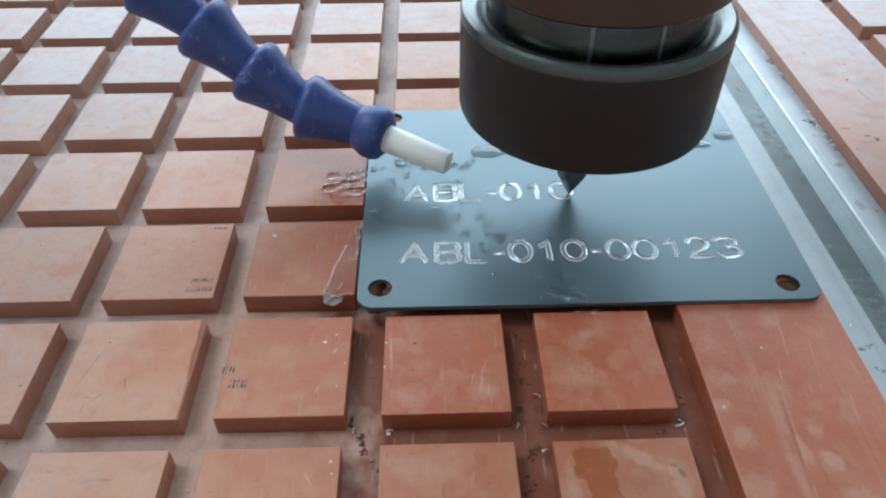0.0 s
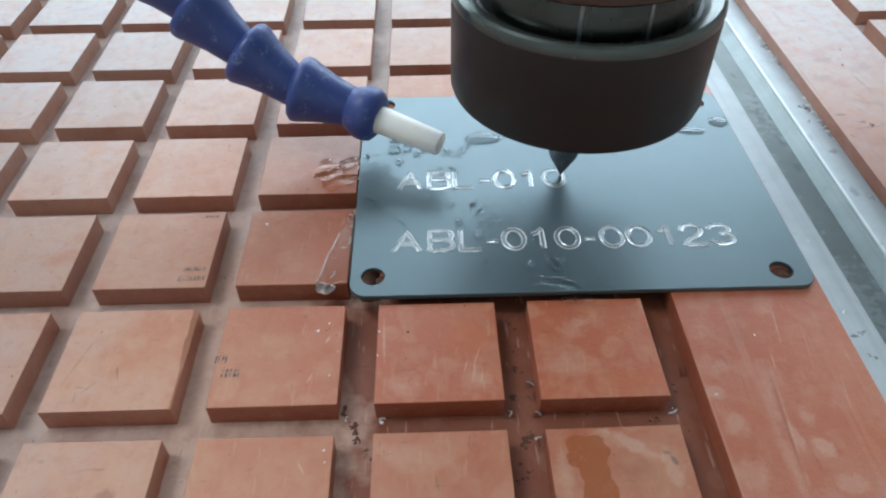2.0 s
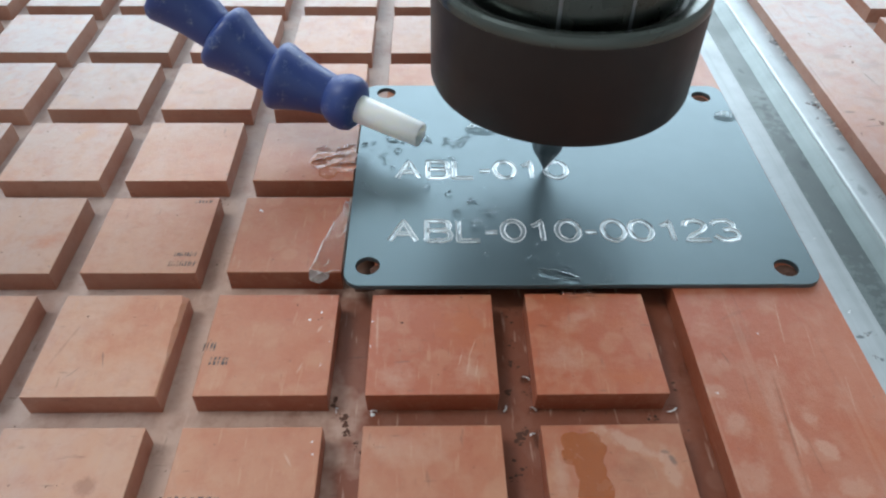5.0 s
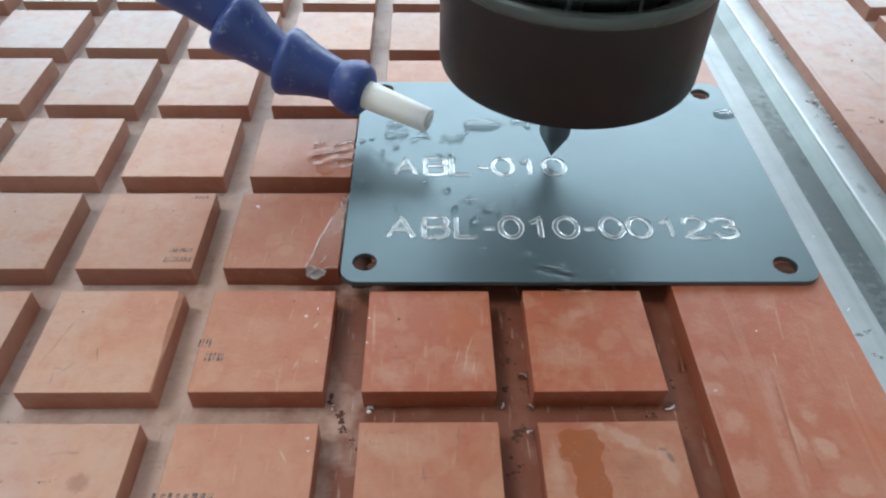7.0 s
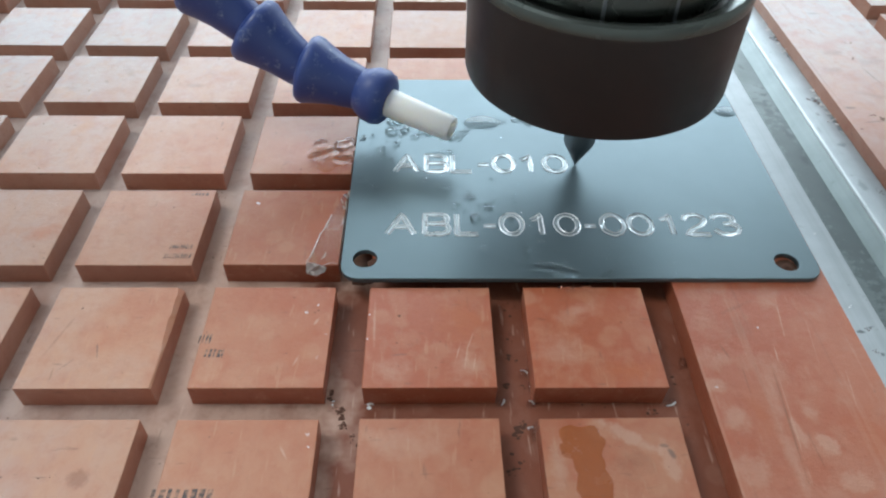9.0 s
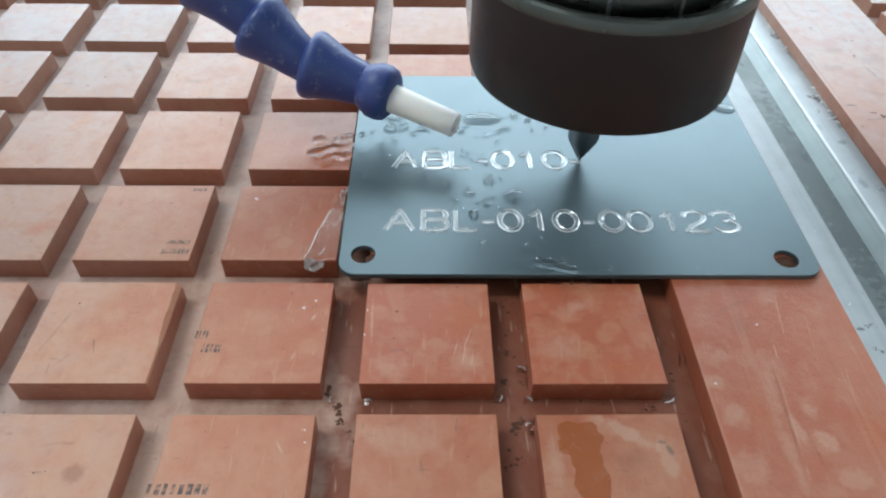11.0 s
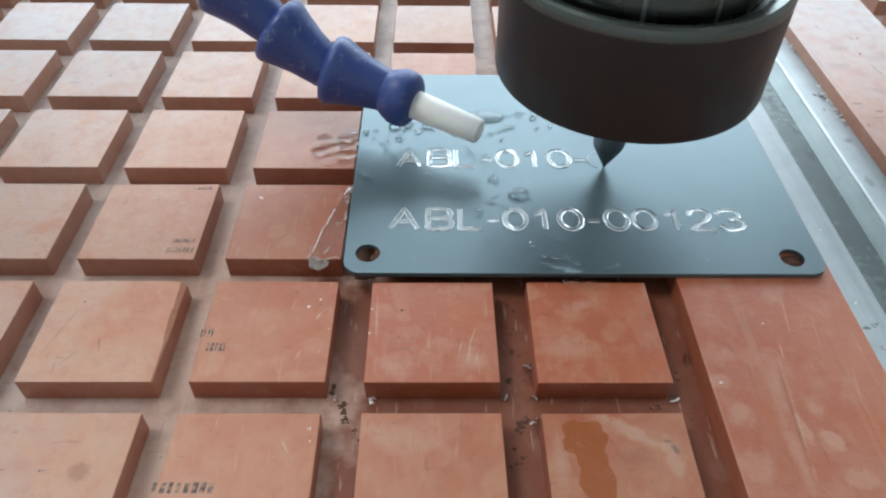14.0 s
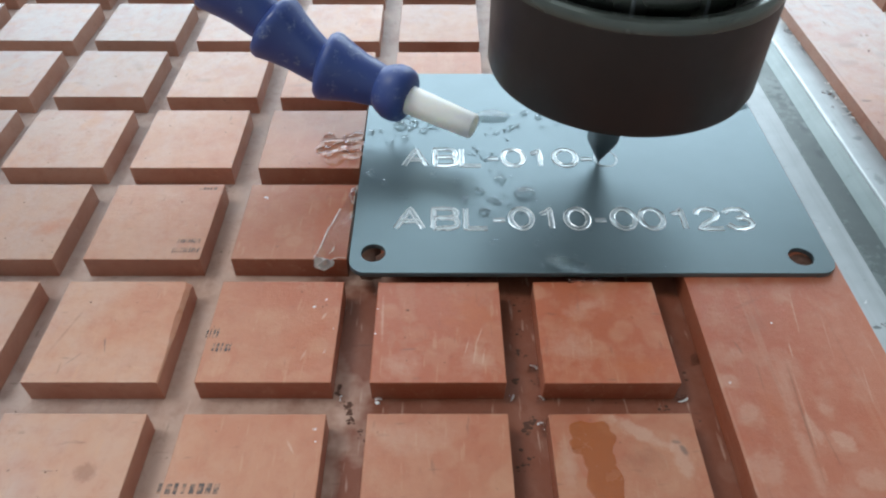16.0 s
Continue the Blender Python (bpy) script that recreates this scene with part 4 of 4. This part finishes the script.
def grime():
    rnd = random.Random(5)
    bm = bmesh.new()
    for x, y, wide, count in ((-0.52, 0.18, 0.05, 12), (-0.33, -0.12, 0.07, 16), (-0.25, -0.38, 0.07, 14), (-0.12, -0.58, 0.06, 12), (-0.45, 0.0, 0.08, 8), (2.34, 1.3, 0.10, 10), (2.28, 0.85, 0.08, 12),
                              (2.16, 0.28, 0.06, 12), (2.36, -0.38, 0.07, 16), (2.25, -0.55, 0.06, 14), (2.30, -0.45, 0.05, 20), (2.42, 0.28, 0.06, 9), (2.18, 0.32, 0.03, 12), (2.26, 0.86, 0.03, 12), (-0.02, -0.72, 0.04, 10), (-0.30, -0.25, 0.04, 16), (-0.5, 0.1, 0.03, 12), (2.2, -1.1, 0.12, 22), (2.3, 2.0, 0.15, 10), (-3.2, 4.85, 0.12, 10), (4.75, 0.3, 0.1, 4), (3.6, -0.25, 0.5, 6)):
        for _ in range(count * 2 // 3):
            fleck(bm, rnd.gauss(x, wide * 0.5), rnd.gauss(y, wide * 0.7), -DEEP, rnd.choice((0.010, 0.016, 0.024, 0.042)), rnd)
    # caked lumps in the groove
    for x, y, r in ((2.29, -0.46, 0.075), (2.24, -0.52, 0.06), (2.33, -0.41, 0.055), (2.27, -0.98, 0.05), (2.17, 0.30, 0.05), (2.18, 0.36, 0.04), (2.25, 0.84, 0.04), (-0.36, -0.16, 0.05), (-0.27, -0.36, 0.045), (4.35, -0.2, 0.06), (4.28, -0.19, 0.045)):
        for _ in range(5):
            fleck(bm, rnd.gauss(x, r * 0.5), rnd.gauss(y, r * 0.5), -DEEP, r * rnd.uniform(0.35, 0.8), rnd)
    for _ in range(240):
        x, y = rnd.uniform(-8, 5), rnd.uniform(-2, 9)
        col, row = (x % PITCH), (y % PITCH)
        if 0.1 < col < 1.85 and 0.1 < row < 1.85 and not (x > -0.7 and y > 2.0):
            fleck(bm, x, y, 0.0, rnd.choice((0.007, 0.009, 0.012, 0.02)), rnd)
    for x, y, r in ((0.51, 1.37, 0.035), (1.48, 1.91, 0.02), (-0.84, 1.44, 0.02), (-0.79, 1.48, 0.02)):
        fleck(bm, x, y, 0.0, r, rnd)
    # broad dark flecks under the plate's holes paint the shade inside them
    for x, y, z in ((7.13, 2.50, 0), (7.16, 2.44, 0), (-0.1, 2.6, -DEEP), (-0.2, 2.5, -DEEP), (0.13, 2.56, 0), (7.12, 7.9, 0)):
        fleck(bm, x, y, z, 0.24, rnd)
    for x, y, z, r in ((10.9, 7.0, 0, 0.09), (10.75, 7.1, 0, 0.06), (11.4, 9.6, 0, 0.06), (11.6, 10.4, 0, 0.08), (10.9, 11.0, 0, 0.05), (10.3, 6.6, 0, 0.05), 
                       (10.05, 11.1, RAIL_TOP, 0.09), (10.0, 8.06, RAIL_TOP, 0.08), (10.08, 10.2, RAIL_TOP, 0.06), (10.1, 7.3, RAIL_TOP, 0.07), (10.1, 9.4, RAIL_TOP, 0.05), (8.2, 1.3, RAIL_TOP, 0.05), (8.12, 0.85, RAIL_TOP, 0.04), (9.9, 8.2, RAIL_TOP, 0.07), (9.85, 7.6, RAIL_TOP, 0.05), (10.0, 4.8, RAIL_TOP, 0.05)):
        for _ in range(5):
            fleck(bm, x + rnd.uniform(-1, 1) * r, y + rnd.uniform(-1, 1) * r, z, r * rnd.uniform(0.2, 0.6), rnd)
    ob = part("grime", bm, MAT_DIRT, None, "dark crumbs of grime in grooves and on blocks, shade flecks under holes")
    tagged(ob, "", "grime", kind="stuff")
    bm = bmesh.new()
    for x, y, z, r in ((0.10, -0.05, -DEEP, 0.05), (0.14, -0.02, -DEEP + 0.02, 0.04), (-0.45, -0.02, -DEEP, 0.02), (5.22, 0.01, 0, 0.02), (-0.80, 1.60, 0, 0.015), (-0.62, 1.0, 0, 0.012), (-0.72, 0.55, 0, 0.014), (6.2, 1.1, 0, 0.02), (-2.2, 4.1, 0, 0.03), (10.10, 12.09, RAIL_TOP, 0.05), (10.10, 11.75, RAIL_TOP, 0.04), (10.10, 11.60, RAIL_TOP, 0.06), (10.10, 11.30, RAIL_TOP, 0.05), (10.10, 11.10, RAIL_TOP, 0.03), (10.10, 10.90, RAIL_TOP, 0.06), (10.10, 10.40, RAIL_TOP, 0.03), (10.10, 9.30, RAIL_TOP, 0.02), (10.10, 8.60, RAIL_TOP, 0.05), (10.10, 8.45, RAIL_TOP, 0.03), (10.10, 8.30, RAIL_TOP, 0.06), (10.10, 8.00, RAIL_TOP, 0.05), (10.10, 7.80, RAIL_TOP, 0.03), (10.10, 7.64, RAIL_TOP, 0.06), (10.10, 7.20, RAIL_TOP, 0.05), (10.10, 6.90, RAIL_TOP, 0.03), (-0.70, -0.77, 0, 0.02), (-0.66, -0.95, 0, 0.015), (-0.98, 1.45, 0, 0.02), (0.02, 1.4, 0, 0.02), (0.03, 0.9, 0, 0.015), (8.1, 1.8, RAIL_TOP, 0.03), (8.2, 3.6, RAIL_TOP, 0.02)):
        for _ in range(3):
            fleck(bm, x + rnd.uniform(-1, 1) * r, y + rnd.uniform(-1, 1) * r, z, r * rnd.uniform(0.5, 1), rnd)
    tagged(part("metal_chips", bm, MAT_SHINE, None, "tiny bright metal chips on the red bed"), "", "chips", kind="stuff")


grime()


def water_glint(x, y, z, r, turn, arc, seed):
    """A bright white curl modelled in place of a glint on water."""
    rnd = random.Random(seed)
    bm = bmesh.new()
    rings = []
    for i in range(13):
        a = radians(turn + arc * i / 12)
        c = Vector((r * math.cos(a), r * math.sin(a) * 0.7, 0.014 + 0.08 * i / 12))
        w = 0.015 * rnd.uniform(0.6, 1.2)
        out = Vector((math.cos(a), math.sin(a), 0))
        rings.append([bm.verts.new(c + out * w * math.cos(q) + Vector((0, 0, w * math.sin(q)))) for q in (0, 1.57, 3.14, 4.71)])
    for a, b in zip(rings, rings[1:]):
        for k in range(4):
            bm.faces.new((a[k], a[(k + 1) % 4], b[(k + 1) % 4], b[k]))
    bm.faces.new(rings[0])
    bm.faces.new(rings[-1])
    ob = part("metal_curl", bm, MAT_SHINE, None, "tiny bright curl standing in for a glint on the red bed", 60)
    ob.location = (x * CM, y * CM, z * CM)
    tagged(ob, "", "metal shaving", "metal curls")


# curls added where window light glints, mostly on water in the grooves
for k, (x, y, z, r, turn, arc) in enumerate(((2.46, 0.52, -DEEP, 0.06, 30, 130), (2.53, 0.35, -DEEP, 0.07, -50, 90), (2.52, -0.03, -DEEP, 0.04, 20, 140), (2.51, -0.48, -DEEP, 0.08, 80, 120), (2.06, 0.0, -DEEP, 0.05, -80, 100),
                                             (4.62, -0.02, -DEEP, 0.07, 220, 110), (5.16, 0.75, -0.2, 0.06, 100, 90), (0.12, -0.05, -DEEP, 0.05, 40, 200), (-0.42, 0.02, -DEEP, 0.04, 150, 120),
                                             (-0.57, 4.2, 0.02, 0.05, 60, 90), (-0.56, 3.9, 0.02, 0.04, 80, 120), (-0.60, 3.5, 0.02, 0.05, 250, 100), (10.0, 7.3, RAIL_TOP, 0.09, 200, 120), (10.02, 10.4, RAIL_TOP, 0.06, 200, 140))):
    water_glint(x, y, z, r, turn, arc, k)


def faded_marking(x0, x1, y, bars, high):
    """Worn ink that can no longer be read: short plain bars on a block."""
    rnd = random.Random(int(x0 * 100))
    bm = bmesh.new()
    step = (x1 - x0) / bars
    for k in range(bars):
        w = step * rnd.uniform(0.35, 0.8)
        x, h = x0 + k * step, high * rnd.uniform(0.82, 1)
        tilt = 0.008
        outline = [(x, y), (x + w, y + rnd.uniform(-0.01, 0.01)), (x + w + tilt, y + h), (x + tilt, y + h * rnd.uniform(0.92, 1))]
        low = [bm.verts.new((a, b, 0.0)) for a, b in outline]
        high_ring = [bm.verts.new((a, b, 0.003)) for a, b in outline]
        for i in range(4):
            bm.faces.new((low[i], low[(i + 1) % 4], high_ring[(i + 1) % 4], high_ring[i]))
        bm.faces.new(high_ring)
    tagged(part("faded_marking", bm, MAT_INK, None, "faded black ink marking on a red block"), "", "marking", "ink markings")


for spec in ((-3.54, -3.14, 2.90, 9, 0.11), (-3.58, -3.11, 2.66, 10, 0.13), (-3.50, -3.17, 4.33, 5, 0.07), (-2.57, -2.36, 0.82, 4, 0.18), (-2.42, -2.10, 0.56, 5, 0.16), (-2.60, -1.78, -1.70, 8, 0.15)):
    faded_marking(*spec)


def film_scrap():
    """A torn strip of clear film stuck along the plate's corner, with a crumpled end."""
    film = tagged(empty("film_scrap", -0.8, 3.2, 0), "torn clear plastic film stuck beside the plate, crumpled end", "plastic film")
    rnd = random.Random(9)
    bm = bmesh.new()
    n, k = 16, 6
    grid = []
    for i in range(n + 1):
        t = i / n
        left = Vector((-0.62, 4.35, 0.03)).lerp(Vector((-1.10, 2.52, 0.03)), t)
        right = Vector((-0.53, 4.40, 0.05)).lerp(Vector((-0.52, 2.52, 0.05)), t)
        grid.append([bm.verts.new(left.lerp(right, j / k) + Vector((rnd.uniform(-0.006, 0.006), rnd.uniform(-0.006, 0.006), 0.004 * rnd.random()))) for j in range(k + 1)])
    for i in range(n):
        for j in range(k):
            bm.faces.new((grid[i][j], grid[i][j + 1], grid[i + 1][j + 1], grid[i + 1][j]))
    bmesh.ops.solidify(bm, geom=bm.faces[:], thickness=0.002)
    bmesh.ops.translate(bm, vec=(0.8, -3.2, 0), verts=bm.verts)
    part("sheet", bm, MAT_FILM, film, smooth=30)
    # the curled bright edges
    for pts in (((-0.80, 3.75), (-0.90, 3.35), (-0.95, 3.25)), ((-0.97, 3.15), (-1.02, 2.85), (-1.11, 2.52)), ((-0.87, 2.62), (-0.82, 2.68), (-0.80, 2.78)), ((-0.54, 4.42), (-0.555, 4.3), (-0.56, 4.2)), ((-0.57, 4.12), (-0.56, 3.98), (-0.585, 3.90)), ((-0.57, 3.70), (-0.60, 3.58)), ((-0.66, 4.20), (-0.62, 4.05)),
                ((-0.95, 3.25), (-0.97, 3.15)), ((-0.62, 3.4), (-0.70, 3.36), (-0.72, 3.42)), ((-0.84, 2.45), (-0.70, 2.52), (-0.58, 2.50))):
        bm = bmesh.new()
        rings = []
        for i in range(len(pts) * 5 - 4):
            q, f = divmod(i, 5)
            a, b = Vector(pts[q]), Vector(pts[min(q + 1, len(pts) - 1)])
            c = a.lerp(b, f / 5)
            r = 0.007 * rnd.uniform(0.5, 1.3)
            rings.append([bm.verts.new((c.x + 0.8 + r * math.cos(math.tau * j / 6) + rnd.uniform(-0.009, 0.009), c.y - 3.2, 0.03 + r * math.sin(math.tau * j / 6))) for j in range(6)])
        for a, b in zip(rings, rings[1:]):
            for j in range(6):
                bm.faces.new((a[j], a[(j + 1) % 6], b[(j + 1) % 6], b[j]))
        part("curled_edge", bm, MAT_FILM_EDGE, film, "bright curled film edge", 60)
    bm = bmesh.new()
    bmesh.ops.create_icosphere(bm, subdivisions=2, radius=1)
    for v in bm.verts:
        v.co = Vector((v.co.x * 0.17, v.co.y * 0.12, v.co.z * 0.12)) * rnd.uniform(0.6, 1.3) + Vector((-0.97 + 0.8, 2.40 - 3.2, 0.0))
    part("crumpled_end", bm, MAT_FILM_END, film, "crumpled whitish film end", 20)


film_scrap()


def motions():
    head = [(0, 3.631, 5.095, 0.09), (0.5, 3.631, 5.15, 0.09), (1, 3.625, 5.205, 0.09), (1.5, 3.633, 5.225, 0.09),
            (2, 3.617, 5.315, 0.09), (2.5, 3.58, 5.34, 0.09), (3, 3.37, 5.4, 0.09), (3.5, 3.41, 5.405, 0.09),
            (4, 3.407, 5.489, 0.219), (4.5, 3.32, 5.4, 0.1), (5.1, 3.24, 5.19, 0.09), (5.8, 3.42, 4.95, 0.09),
            (6.5, 3.594, 5.104, 0.09), (7, 3.433, 5.441, 0.19), (7.5, 3.851, 5.178, 0.256), (8, 3.84, 5.186, 0.09),
            (8.5, 3.797, 5.175, 0.09), (9, 3.872, 5.197, 0.09), (10.2, 3.93, 5.2, 0.09), (11.5, 3.979, 5.2, 0.09),
            (12, 3.992, 5.222, 0.392), (12.5, 4.278, 5.532, 0.216), (13, 4.336, 5.451, 0.1), (13.25, 4.15, 5.34, 0.09),
            (13.5, 4.07, 5.092, 0.09), (13.75, 4.16, 4.99, 0.09), (14, 4.318, 4.945, 0.09), (14.5, 4.279, 4.968, 0.09),
            (15, 4.151, 5.01, 0.09), (15.5, 4.14, 5.043, 0.09), (16, 4.103, 5.075, 0.09)]
    for thing in (SPINDLE, HOSE):
        walk(thing, [(t, pose(x * CM, y * CM, z * CM)) for t, x, y, z in head])
    for ob, t in GROWING:
        walk(ob, [(0, pose(0, 0, -0.0004)), (t - 0.15, pose(0, 0, -0.0004)), (t + 0.15, pose(0, 0, 0)), (16, pose(0, 0, 0))])
    for k, (ob, x, y, goal) in enumerate(JOINING):
        t = 1.2 + 2.2 * ((k * 7) % 23) / 23
        a, b = pose(x * CM, y * CM, PTOP * CM), pose(goal[0] * CM, goal[1] * CM, (PTOP - 0.13) * CM)
        walk(ob, [(0, a), (t, a), (t + 0.4, b), (16, b)])
    for ob, a, b, z0, z1, t in DRIVEN:
        first, last = pose(a[0] * CM, a[1] * CM, (PTOP - z0 * 0.5) * CM), pose(b[0] * CM, b[1] * CM, (PTOP - z1 * 0.5) * CM)
        walk(ob, [(0, first), (t, first), (t + 0.9, last), (16, last)])
    high, sunk = PATCH.matrix_world.copy(), PATCH.matrix_world.copy()
    high.translation = PATCH.location
    sunk.translation = PATCH.location + Vector((-0.0005, -0.0035, -0.0006))
    walk(PATCH, [(0, high), (4.3, high), (5.6, sunk), (16, sunk)])


motions()
